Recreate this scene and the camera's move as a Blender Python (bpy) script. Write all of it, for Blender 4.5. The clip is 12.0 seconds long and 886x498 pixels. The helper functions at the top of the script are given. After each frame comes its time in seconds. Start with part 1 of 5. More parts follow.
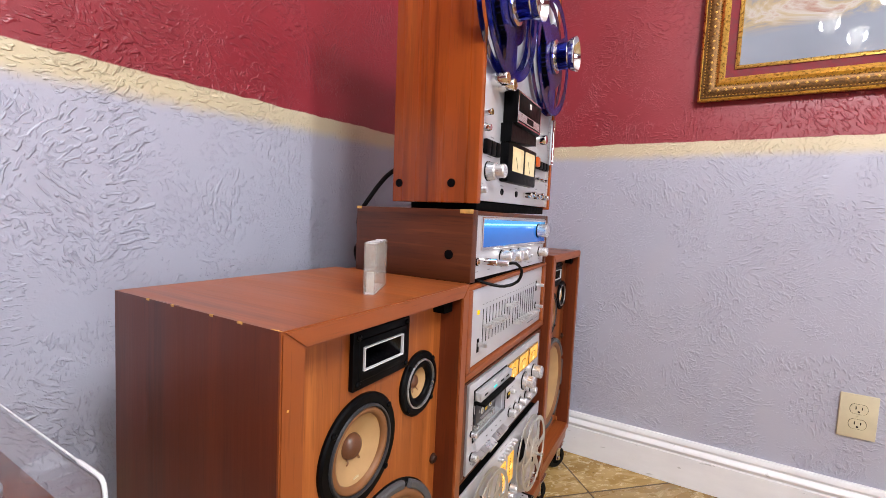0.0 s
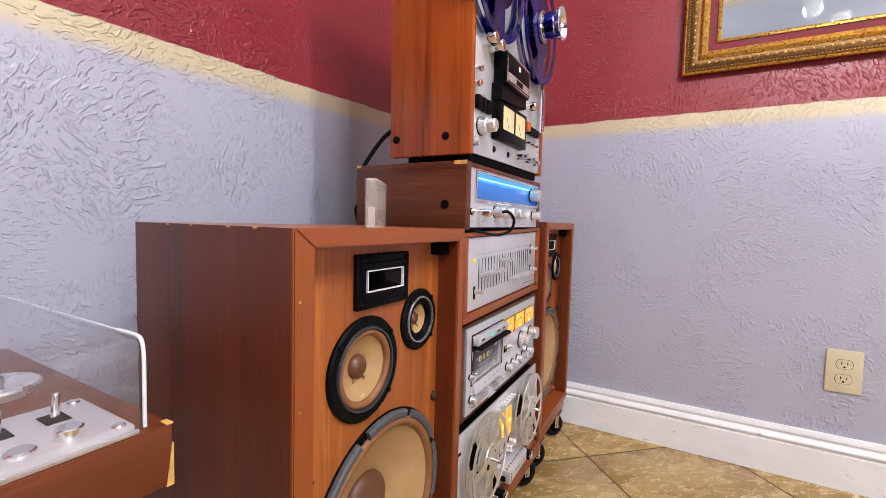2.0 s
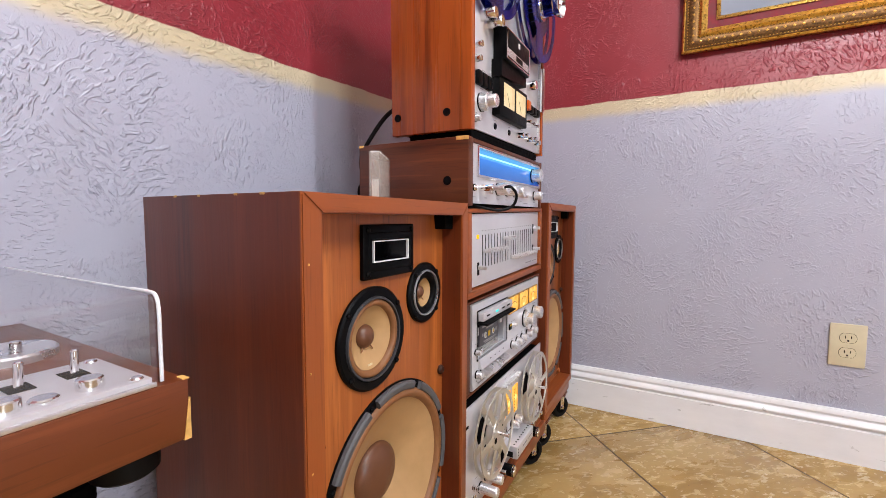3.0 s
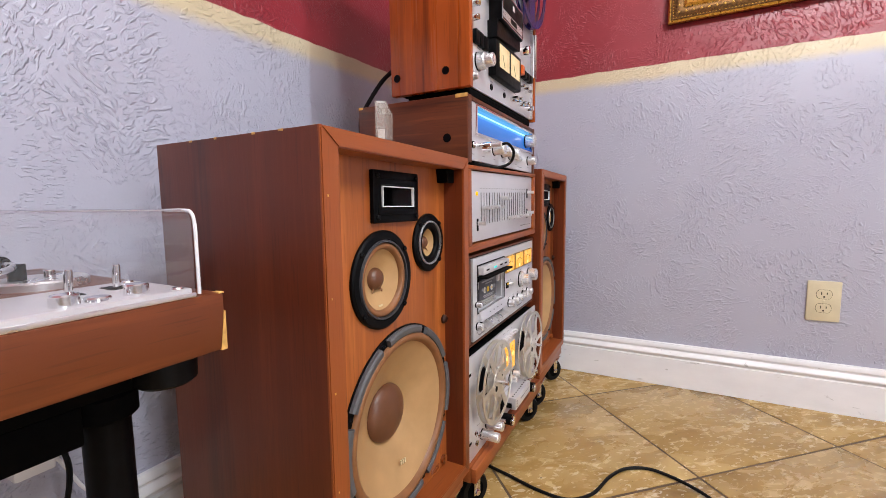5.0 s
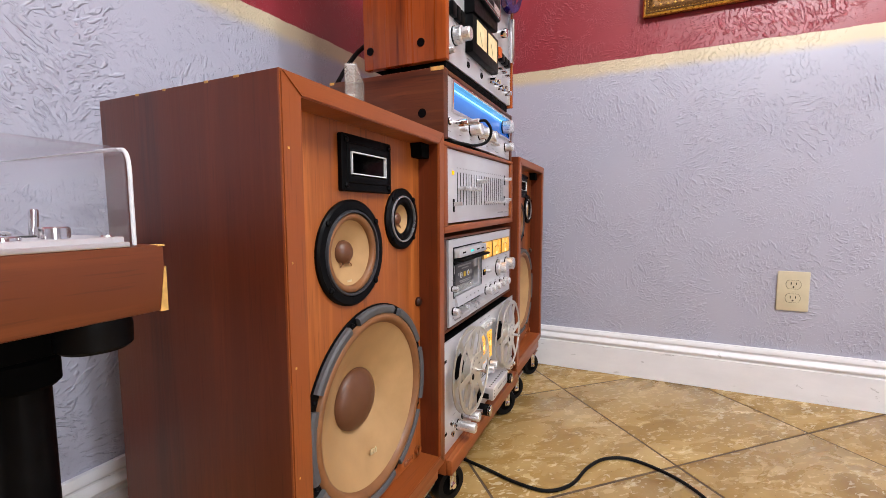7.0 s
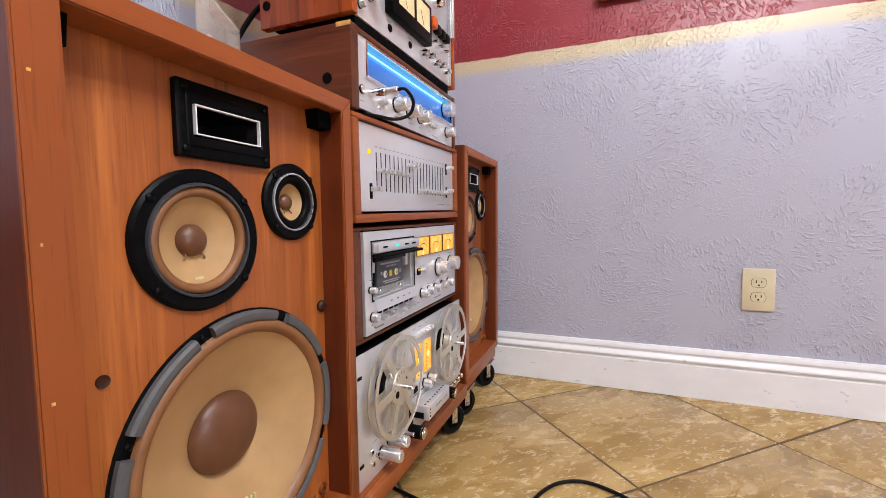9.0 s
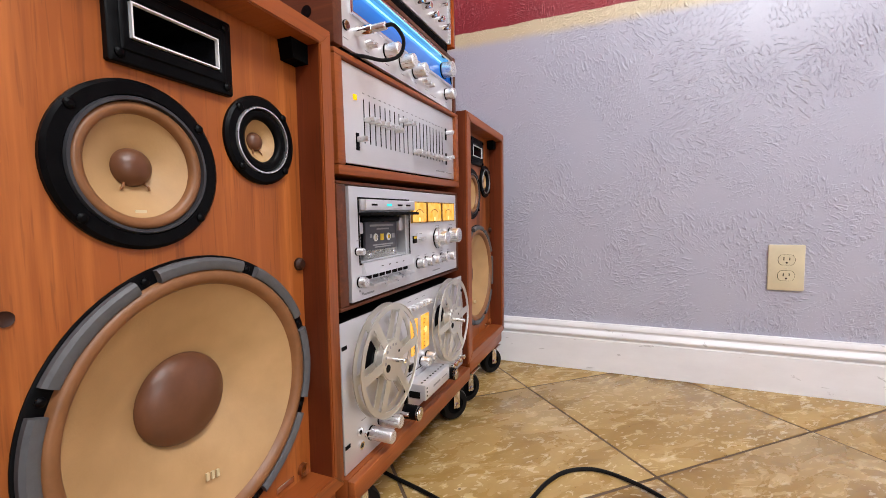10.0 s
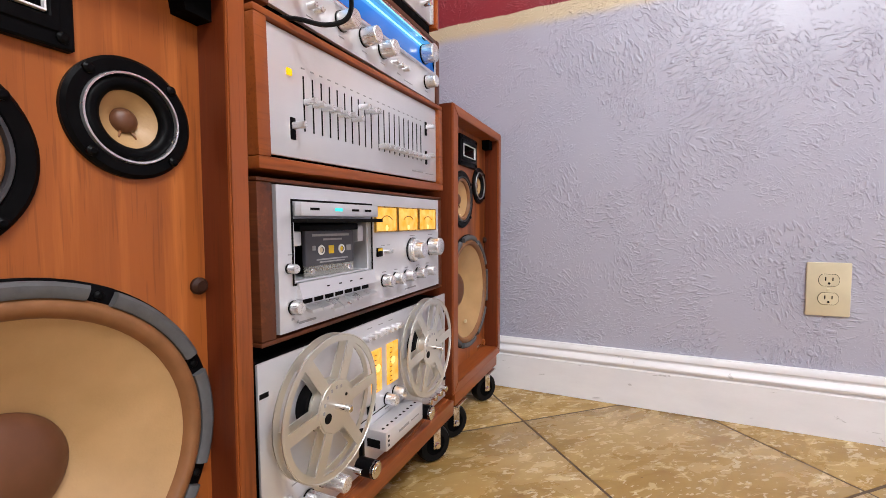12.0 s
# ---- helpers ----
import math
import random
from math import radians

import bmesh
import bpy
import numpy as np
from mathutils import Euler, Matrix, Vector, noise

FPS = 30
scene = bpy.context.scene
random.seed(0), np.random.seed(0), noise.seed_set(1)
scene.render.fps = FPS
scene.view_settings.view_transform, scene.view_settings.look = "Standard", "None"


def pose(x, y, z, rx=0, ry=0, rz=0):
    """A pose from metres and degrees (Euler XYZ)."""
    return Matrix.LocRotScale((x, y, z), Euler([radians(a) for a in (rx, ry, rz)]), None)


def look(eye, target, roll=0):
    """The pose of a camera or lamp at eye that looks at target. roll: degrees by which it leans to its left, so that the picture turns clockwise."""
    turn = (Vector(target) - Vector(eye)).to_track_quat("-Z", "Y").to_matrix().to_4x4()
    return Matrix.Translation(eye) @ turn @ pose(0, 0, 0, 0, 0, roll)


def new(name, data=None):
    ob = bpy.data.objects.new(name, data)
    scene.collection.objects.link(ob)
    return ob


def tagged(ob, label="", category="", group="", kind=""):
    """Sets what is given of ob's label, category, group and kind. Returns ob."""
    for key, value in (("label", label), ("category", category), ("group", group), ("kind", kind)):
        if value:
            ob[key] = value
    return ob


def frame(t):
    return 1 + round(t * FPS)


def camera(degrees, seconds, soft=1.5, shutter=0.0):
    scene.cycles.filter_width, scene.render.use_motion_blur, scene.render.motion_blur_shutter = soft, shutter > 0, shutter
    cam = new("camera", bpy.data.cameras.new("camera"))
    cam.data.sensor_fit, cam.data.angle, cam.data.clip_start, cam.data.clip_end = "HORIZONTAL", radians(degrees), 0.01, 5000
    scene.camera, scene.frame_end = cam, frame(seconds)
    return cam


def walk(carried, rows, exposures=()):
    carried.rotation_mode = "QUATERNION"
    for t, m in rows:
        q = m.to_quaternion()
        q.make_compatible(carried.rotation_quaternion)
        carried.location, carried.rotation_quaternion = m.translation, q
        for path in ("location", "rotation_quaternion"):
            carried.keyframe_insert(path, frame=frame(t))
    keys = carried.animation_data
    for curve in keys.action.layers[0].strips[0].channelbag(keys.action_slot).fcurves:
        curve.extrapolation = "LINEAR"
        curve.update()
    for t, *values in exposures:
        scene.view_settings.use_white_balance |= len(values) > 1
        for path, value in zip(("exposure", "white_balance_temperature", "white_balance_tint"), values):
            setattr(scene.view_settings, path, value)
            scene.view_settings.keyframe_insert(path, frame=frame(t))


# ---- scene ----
cam = camera(92.8, 12.0, 0.8)
PATH = [
    (0, (0.828, 0.423, 0.842), (-0.147, 2.163, 0.697), 2.7),
    (0.5, (0.844, 0.401, 0.821), (-0.123, 2.146, 0.684), 2.6),
    (1, (0.851, 0.39, 0.805), (-0.109, 2.141, 0.685), 2.6),
    (1.5, (0.857, 0.388, 0.774), (-0.114, 2.133, 0.656), 2.2),
    (2, (0.859, 0.383, 0.744), (-0.112, 2.127, 0.621), 1.5),
    (2.5, (0.864, 0.378, 0.723), (-0.109, 2.12, 0.593), 0.7),
    (2.7, (0.863, 0.378, 0.717), (-0.116, 2.117, 0.581), 0.4),
    (4.3, (0.849, 0.333, 0.674), (-0.109, 2.08, 0.499), -0.2),
    (4.5, (0.852, 0.334, 0.668), (-0.101, 2.083, 0.488), -0.2),
    (5, (0.854, 0.33, 0.647), (-0.07, 2.092, 0.446), -0.6),
    (5.5, (0.856, 0.333, 0.63), (-0.042, 2.107, 0.412), -0.8),
    (6, (0.849, 0.339, 0.607), (-0.02, 2.127, 0.387), -0.7),
    (6.5, (0.845, 0.344, 0.596), (0.001, 2.148, 0.41), -0.3),
    (6.7, (0.844, 0.348, 0.596), (0.007, 2.156, 0.417), -0.2),
    (8.3, (0.853, 0.453, 0.606), (0.089, 2.292, 0.426), -0.5),
    (8.5, (0.865, 0.469, 0.598), (0.122, 2.319, 0.436), -0.5),
    (9, (0.883, 0.517, 0.56), (0.155, 2.374, 0.42), -0.5),
    (9.5, (0.882, 0.552, 0.527), (0.142, 2.406, 0.399), -0.6),
    (10, (0.879, 0.588, 0.491), (0.107, 2.427, 0.348), -0.8),
    (10.5, (0.892, 0.622, 0.477), (0.103, 2.455, 0.34), -0.8),
    (11, (0.896, 0.669, 0.476), (0.099, 2.499, 0.354), -0.4),
    (11.5, (0.896, 0.718, 0.48), (0.092, 2.545, 0.349), -0.1),
    (12, (0.883, 0.745, 0.493), (0.061, 2.565, 0.385), -0.1),
]
walk(cam, [(t, look(eye, target, roll)) for t, eye, target, roll in PATH])

# ---- light ----
world = bpy.data.worlds.new("world")
scene.world = world
world.use_nodes = True
world.node_tree.nodes["Background"].inputs[0].default_value = (0.55, 0.68, 0.9, 1)
world.node_tree.nodes["Background"].inputs[1].default_value = 0.6
scene.view_settings.exposure = 0.0

LAMP_CENTRE = (1.75, 0.30, 1.99)
SHADES = [(LAMP_CENTRE[0] + 0.27 * math.cos(radians(a)), LAMP_CENTRE[1] + 0.27 * math.sin(radians(a)), LAMP_CENTRE[2] + 0.05)
          for a in (180, 252, 324, 36, 108)]


def bulb(x, y, z, watts, radius, colour):
    lamp = bpy.data.lights.new("bulb", "POINT")
    lamp.energy, lamp.shadow_soft_size, lamp.color = watts, radius, colour
    new("bulb_light", lamp).location = (x, y, z)


for sx, sy, sz in SHADES:
    bulb(sx, sy, sz + 0.02, 31.0, 0.045, (0.92, 0.95, 1.0))

# fill light for the west wall, in an assumed unseen east window: (low y, high y, sill, head)
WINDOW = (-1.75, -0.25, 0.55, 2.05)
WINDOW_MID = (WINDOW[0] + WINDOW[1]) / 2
east_fill = bpy.data.lights.new("east_fill_light", "AREA")
east_fill.shape, east_fill.size, east_fill.size_y = "RECTANGLE", WINDOW[3] - WINDOW[2] - 0.1, WINDOW[1] - WINDOW[0] - 0.1
east_fill.energy, east_fill.color = 70.0, (0.9, 0.95, 1.0)
new("east_fill_light", east_fill).matrix_basis = pose(5.395, WINDOW_MID, (WINDOW[2] + WINDOW[3]) / 2, 0, 90, 0)


# ---- materials ----
def node(nt, kind, **values):
    n = nt.nodes.new(kind)
    for key, value in values.items():
        if key[:3] == "in_":
            n.inputs[int(key[3:])].default_value = value
    return n


def blank(name, colour=(0.5, 0.5, 0.5), rough=0.5, metal=0.0):
    m = bpy.data.materials.new(name)
    m.use_nodes = True
    b = m.node_tree.nodes["Principled BSDF"]
    b.inputs["Base Color"].default_value = (*colour, 1)
    b.inputs["Roughness"].default_value = rough
    b.inputs["Metallic"].default_value = metal
    return m, m.node_tree, b


def coords(nt, scale, kind="Object"):
    tc = nt.nodes.new("ShaderNodeTexCoord")
    mp = nt.nodes.new("ShaderNodeMapping")
    mp.inputs["Scale"].default_value = scale
    nt.links.new(tc.outputs[kind], mp.inputs[0])
    return mp.outputs[0]


def noise_tex(nt, vec, scale, detail=4.0, rough=0.55, distortion=0.0):
    n = nt.nodes.new("ShaderNodeTexNoise")
    n.inputs["Scale"].default_value, n.inputs["Detail"].default_value = scale, detail
    n.inputs["Roughness"].default_value, n.inputs["Distortion"].default_value = rough, distortion
    nt.links.new(vec, n.inputs["Vector"])
    return n.outputs["Fac"]


def ramp(nt, fac, stops):
    r = nt.nodes.new("ShaderNodeValToRGB")
    e = r.color_ramp.elements
    while len(e) < len(stops):
        e.new(0.5)
    for el, (p, c) in zip(e, stops):
        el.position, el.color = p, (*c, 1)
    nt.links.new(fac, r.inputs[0])
    return r.outputs[0]


def maths(nt, op, a, b=0.0, clamp=False):
    n = nt.nodes.new("ShaderNodeMath")
    n.operation, n.use_clamp = op, clamp
    for i, v in ((0, a), (1, b)):
        if isinstance(v, (int, float)):
            n.inputs[i].default_value = v
        else:
            nt.links.new(v, n.inputs[i])
    return n.outputs[0]


def span(nt, v, lo, hi, to_lo=0.0, to_hi=1.0):
    n = nt.nodes.new("ShaderNodeMapRange")
    n.interpolation_type = "SMOOTHSTEP"
    for i, x in enumerate((lo, hi, to_lo, to_hi)):
        n.inputs[i + 1].default_value = x
    nt.links.new(v, n.inputs[0])
    return n.outputs[0]


def mixed(nt, fac, a, b, mode="MIX"):
    n = nt.nodes.new("ShaderNodeMix")
    n.data_type, n.blend_type = "RGBA", mode
    for i, v in ((0, fac), (6, a), (7, b)):
        if isinstance(v, (int, float)):
            n.inputs[i].default_value = v
        elif isinstance(v, tuple):
            n.inputs[i].default_value = (*v, 1)
        else:
            nt.links.new(v, n.inputs[i])
    return n.outputs[2]


def bump(nt, b, height, distance, strength=1.0):
    n = nt.nodes.new("ShaderNodeBump")
    n.inputs["Strength"].default_value, n.inputs["Distance"].default_value = strength, distance
    nt.links.new(height, n.inputs["Height"])
    nt.links.new(n.outputs[0], b.inputs["Normal"])


def wood(name, dark, mid, light, axis="z", rough=0.38, figure=1.0, lines=0.3):
    """Veneer with the grain along one axis of the thing."""
    m, nt, b = blank(name, mid, rough)
    along = {"x": (0.045, 1, 1), "y": (1, 0.045, 1), "z": (1, 1, 0.045)}[axis]
    info = nt.nodes.new("ShaderNodeObjectInfo")
    base = coords(nt, along)
    shift = nt.nodes.new("ShaderNodeVectorMath")
    shift.operation = "ADD"
    nt.links.new(base, shift.inputs[0])
    nt.links.new(maths(nt, "MULTIPLY", info.outputs["Random"], 7.0), shift.inputs[1])
    vec = shift.outputs[0]
    broad = noise_tex(nt, vec, 9 * figure, 5, 0.6, 0.8)
    fine = noise_tex(nt, vec, 190, 3, 0.6)
    streak = noise_tex(nt, vec, 42 * figure, 4, 0.65, 0.3)
    f = maths(nt, "ADD", maths(nt, "MULTIPLY", broad, 0.55), maths(nt, "ADD", maths(nt, "MULTIPLY", streak, 0.3), maths(nt, "MULTIPLY", fine, 0.15)))
    colour = ramp(nt, f, [(0.385, dark), (0.465, mid), (0.53, mid), (0.615, light)])
    pores = span(nt, noise_tex(nt, vec, 330, 2, 0.5), 0.6, 0.68)
    colour = mixed(nt, maths(nt, "MULTIPLY", pores, 0.22), colour, tuple(c * 0.4 for c in dark))
    figure_lines = span(nt, noise_tex(nt, vec, 24 * figure, 3, 0.5, 1.6), 0.56, 0.64)
    colour = mixed(nt, maths(nt, "MULTIPLY", figure_lines, lines), colour, dark)
    nt.links.new(colour, b.inputs["Base Color"])
    nt.links.new(span(nt, broad, 0.3, 0.7, rough - 0.06, rough + 0.1), b.inputs["Roughness"])
    bump(nt, b, fine, 0.0004, 0.35)
    return m


def plain(name, colour, rough=0.45, metal=0.0, grain=0.12, scale=60, relief=0.0):
    """A painted, moulded or cast surface with slight mottling."""
    m, nt, b = blank(name, colour, rough, metal)
    f = noise_tex(nt, coords(nt, (1, 1, 1)), scale, 4)
    lo = tuple(c * (1 - grain) for c in colour)
    hi = tuple(min(1, c * (1 + grain)) for c in colour)
    nt.links.new(ramp(nt, f, [(0.3, lo), (0.7, hi)]), b.inputs["Base Color"])
    nt.links.new(span(nt, f, 0.3, 0.7, rough * 0.85, rough * 1.2), b.inputs["Roughness"])
    if relief:
        bump(nt, b, f, relief, 0.5)
    return m


def dark(name, colour, rough, level):
    m = plain(name, colour, rough, 0, 0.25, 80)
    m.node_tree.nodes["Principled BSDF"].inputs["Specular IOR Level"].default_value = level
    return m


def brushed(name, colour, rough=0.3, axis="y", metal=0.6):
    """Anodised aluminium, brushed along one axis."""
    m, nt, b = blank(name, colour, rough, metal)
    along = {"x": (0.02, 1, 1), "y": (1, 0.02, 1), "z": (1, 1, 0.02)}[axis]
    f = noise_tex(nt, coords(nt, along), 900, 2)
    g = noise_tex(nt, coords(nt, (1, 1, 1)), 14, 3)
    nt.links.new(span(nt, f, 0.3, 0.7, rough - 0.05, rough + 0.08), b.inputs["Roughness"])
    nt.links.new(ramp(nt, g, [(0.3, tuple(c * 0.95 for c in colour)), (0.7, colour)]), b.inputs["Base Color"])
    bump(nt, b, f, 0.0001, 0.05)
    return m


def glow(name, colour, strength, other=None, scale=20):
    m, nt, b = blank(name, tuple(c * 0.3 for c in colour), 0.25)
    b.inputs["Emission Color"].default_value = (*colour, 1)
    b.inputs["Emission Strength"].default_value = strength
    if other:
        f = noise_tex(nt, coords(nt, (1, 1, 1)), scale, 2)
        nt.links.new(ramp(nt, f, [(0.35, colour), (0.65, other)]), b.inputs["Emission Color"])
    return m


def clear(name, colour=(1, 1, 1), milk=0.06, rough=0.02, body=(0.8, 0.82, 0.86)):
    """Thin clear plastic: see-through, glossier at a slant, faintly milky."""
    m, nt, b = blank(name, colour, rough)
    out = nt.nodes["Material Output"]
    see = nt.nodes.new("ShaderNodeBsdfTransparent")
    see.inputs[0].default_value = (*colour, 1)
    gloss = nt.nodes.new("ShaderNodeBsdfGlossy")
    gloss.inputs["Roughness"].default_value = rough
    fres = nt.nodes.new("ShaderNodeLayerWeight")
    fres.inputs[0].default_value = 0.5
    milky = nt.nodes.new("ShaderNodeBsdfDiffuse")
    milky.inputs[0].default_value = (*body, 1)
    smear = noise_tex(nt, coords(nt, (1, 1, 1)), 9, 4)
    one, two = nt.nodes.new("ShaderNodeMixShader"), nt.nodes.new("ShaderNodeMixShader")
    nt.links.new(span(nt, smear, 0.3, 0.7, milk * 0.5, milk * 1.6), one.inputs[0])
    nt.links.new(see.outputs[0], one.inputs[1])
    nt.links.new(milky.outputs[0], one.inputs[2])
    nt.links.new(maths(nt, "ADD", maths(nt, "MULTIPLY", maths(nt, "POWER", fres.outputs["Facing"], 4.0), 0.55), 0.05), two.inputs[0])
    nt.links.new(one.outputs[0], two.inputs[1])
    nt.links.new(gloss.outputs[0], two.inputs[2])
    nt.links.new(two.outputs[0], out.inputs[0])
    return m


def wall_paint():
    """Hand-troweled plaster: pale lavender below, a cream stripe, dark red above."""
    m, nt, b = blank("wall_paint", (0.6, 0.6, 0.7), 0.4)
    geo = nt.nodes.new("ShaderNodeNewGeometry")
    sep = nt.nodes.new("ShaderNodeSeparateXYZ")
    nt.links.new(geo.outputs["Position"], sep.inputs[0])
    x, y, z = sep.outputs
    flat = nt.nodes.new("ShaderNodeCombineXYZ")
    nt.links.new(maths(nt, "ADD", x, y), flat.inputs[0])
    nt.links.new(z, flat.inputs[1])
    uv = flat.outputs[0]
    wob = maths(nt, "MULTIPLY", maths(nt, "SUBTRACT", noise_tex(nt, uv, 14, 4), 0.5), 0.012)
    above = maths(nt, "ADD", maths(nt, "SUBTRACT", z, maths(nt, "ADD", maths(nt, "MULTIPLY", y, 0.045), 1.033)), wob)
    tone = noise_tex(nt, uv, 3, 5)
    pale = ramp(nt, tone, [(0.3, (0.42, 0.425, 0.52)), (0.7, (0.435, 0.44, 0.535))])
    red = ramp(nt, tone, [(0.3, (0.235, 0.02, 0.03)), (0.7, (0.29, 0.027, 0.04))])
    cream = ramp(nt, tone, [(0.3, (0.56, 0.475, 0.31)), (0.7, (0.64, 0.55, 0.375))])
    c = mixed(nt, span(nt, maths(nt, "ADD", above, maths(nt, "MULTIPLY", maths(nt, "SUBTRACT", noise_tex(nt, uv, 30, 4), 0.5), 0.014)), -0.062, -0.028), pale, cream)
    c = mixed(nt, span(nt, above, -0.002, 0.0015), c, red)
    nt.links.new(c, b.inputs["Base Color"])
    b.inputs["Specular IOR Level"].default_value = 0.65
    # short trowel ridges, turned patch by patch
    heights = None
    for cells, sx, sy, lo, cover, tall in ((8.0, 125.0, 52.0, 0.52, 0.57, 1.0), (13.0, 220.0, 95.0, 0.54, 0.5, 0.6)):
        jitter = nt.nodes.new("ShaderNodeTexNoise")
        jitter.inputs["Scale"].default_value = 6
        nt.links.new(uv, jitter.inputs["Vector"])
        add = nt.nodes.new("ShaderNodeVectorMath")
        add.operation = "MULTIPLY_ADD"
        nt.links.new(jitter.outputs["Color"], add.inputs[0])
        add.inputs[1].default_value = (0.05, 0.05, 0)
        nt.links.new(uv, add.inputs[2])
        vor = nt.nodes.new("ShaderNodeTexVoronoi")
        vor.voronoi_dimensions = "2D"
        vor.inputs["Scale"].default_value = cells
        nt.links.new(add.outputs[0], vor.inputs["Vector"])
        turn = nt.nodes.new("ShaderNodeVectorRotate")
        turn.rotation_type = "Z_AXIS"
        nt.links.new(add.outputs[0], turn.inputs["Vector"])
        red_part = nt.nodes.new("ShaderNodeSeparateColor")
        nt.links.new(vor.outputs["Color"], red_part.inputs[0])
        nt.links.new(maths(nt, "MULTIPLY", red_part.outputs[0], 3.1), turn.inputs["Angle"])
        sc = nt.nodes.new("ShaderNodeVectorMath")
        sc.operation = "MULTIPLY"
        nt.links.new(turn.outputs[0], sc.inputs[0])
        sc.inputs[1].default_value = (sx, sy, 1)
        ridge = span(nt, noise_tex(nt, sc.outputs[0], 1.0, 1.0, 0.5, 0.5), lo, lo + 0.15)
        mask = span(nt, maths(nt, "ADD", noise_tex(nt, uv, 5, 3), maths(nt, "MULTIPLY", red_part.outputs[1], 0.32)), cover, cover + 0.12)
        fade = span(nt, vor.outputs["Distance"], 0.45, 0.75, 1.0, 0.0)
        h = maths(nt, "MULTIPLY", maths(nt, "MULTIPLY", maths(nt, "MULTIPLY", ridge, mask), fade), tall)
        heights = h if heights is None else maths(nt, "ADD", heights, h)
    heights = maths(nt, "ADD", heights, maths(nt, "MULTIPLY", noise_tex(nt, uv, 30, 3), 0.2))
    heights = maths(nt, "ADD", heights, maths(nt, "MULTIPLY", noise_tex(nt, uv, 170, 2), 0.17))
    pimples = maths(nt, "MULTIPLY", span(nt, noise_tex(nt, uv, 115, 2, 0.5, 0.3), 0.645, 0.72), span(nt, noise_tex(nt, uv, 7, 3), 0.42, 0.6))
    heights = maths(nt, "ADD", heights, maths(nt, "MULTIPLY", pimples, 0.7))
    bump(nt, b, heights, 0.0019, 1.0)
    b.inputs["Roughness"].default_value = 0.36
    return m


def travertine():
    m, nt, b = blank("travertine", (0.4, 0.28, 0.14), 0.3)
    info = nt.nodes.new("ShaderNodeObjectInfo")
    vec = nt.nodes.new("ShaderNodeVectorMath")
    vec.operation = "ADD"
    nt.links.new(coords(nt, (1, 2.0, 1)), vec.inputs[0])
    nt.links.new(maths(nt, "MULTIPLY", info.outputs["Random"], 31.0), vec.inputs[1])
    v = vec.outputs[0]
    cloud = noise_tex(nt, v, 6, 6, 0.6, 0.5)
    c = ramp(nt, cloud, [(0.3, (0.29, 0.165, 0.05)), (0.48, (0.4, 0.25, 0.082)), (0.68, (0.5, 0.34, 0.13))])
    blots = span(nt, noise_tex(nt, v, 19, 4, 0.55, 0.7), 0.585, 0.64)
    c = mixed(nt, maths(nt, "MULTIPLY", blots, 0.62), c, (0.68, 0.52, 0.27))
    small = span(nt, noise_tex(nt, v, 48, 2, 0.5, 0.6), 0.61, 0.635)
    c = mixed(nt, maths(nt, "MULTIPLY", small, 0.5), c, (0.8, 0.68, 0.46))
    pits = span(nt, noise_tex(nt, v, 90, 3, 0.6, 0.8), 0.7, 0.73)
    c = mixed(nt, maths(nt, "MULTIPLY", pits, 0.75), c, (0.1, 0.055, 0.02))
    nt.links.new(c, b.inputs["Base Color"])
    nt.links.new(span(nt, cloud, 0.3, 0.7, 0.2, 0.36), b.inputs["Roughness"])
    bump(nt, b, maths(nt, "SUBTRACT", maths(nt, "MULTIPLY", cloud, 0.3), pits), 0.0006, 0.5)
    return m


def cone_paper():
    """Coated paper cone."""
    m, nt, b = blank("cone_paper", (0.5, 0.3, 0.12), 0.5)
    v = coords(nt, (1, 1, 1))
    f = noise_tex(nt, v, 22, 5)
    nt.links.new(ramp(nt, f, [(0.3, (0.38, 0.225, 0.095)), (0.7, (0.46, 0.28, 0.125))]), b.inputs["Base Color"])
    bump(nt, b, noise_tex(nt, v, 420, 2), 0.0004, 0.4)
    nt.links.new(span(nt, f, 0.3, 0.7, 0.42, 0.6), b.inputs["Roughness"])
    return m


def painting_paint():
    m, nt, b = blank("painted_landscape", (0.3, 0.3, 0.3), 0.6)
    v = coords(nt, (1, 1, 2.2))
    f = noise_tex(nt, v, 5, 6, 0.6, 1.2)
    g = noise_tex(nt, v, 2.2, 3, 0.5, 0.4)
    hills = ramp(nt, f, [(0.3, (0.08, 0.095, 0.14)), (0.45, (0.15, 0.165, 0.22)), (0.53, (0.34, 0.26, 0.14)), (0.6, (0.42, 0.37, 0.32)), (0.7, (0.26, 0.1, 0.06))])
    lake = ramp(nt, g, [(0.3, (0.13, 0.15, 0.2)), (0.7, (0.26, 0.29, 0.36))])
    sep = nt.nodes.new("ShaderNodeSeparateXYZ")
    tc = nt.nodes.new("ShaderNodeTexCoord")
    nt.links.new(tc.outputs["Object"], sep.inputs[0])
    nt.links.new(mixed(nt, span(nt, maths(nt, "ADD", sep.outputs[2], maths(nt, "MULTIPLY", g, 0.15)), 0.25, 0.3), lake, hills), b.inputs["Base Color"])
    b.inputs["Coat Weight"].default_value = 1.0
    b.inputs["Coat Roughness"].default_value = 0.01
    return m


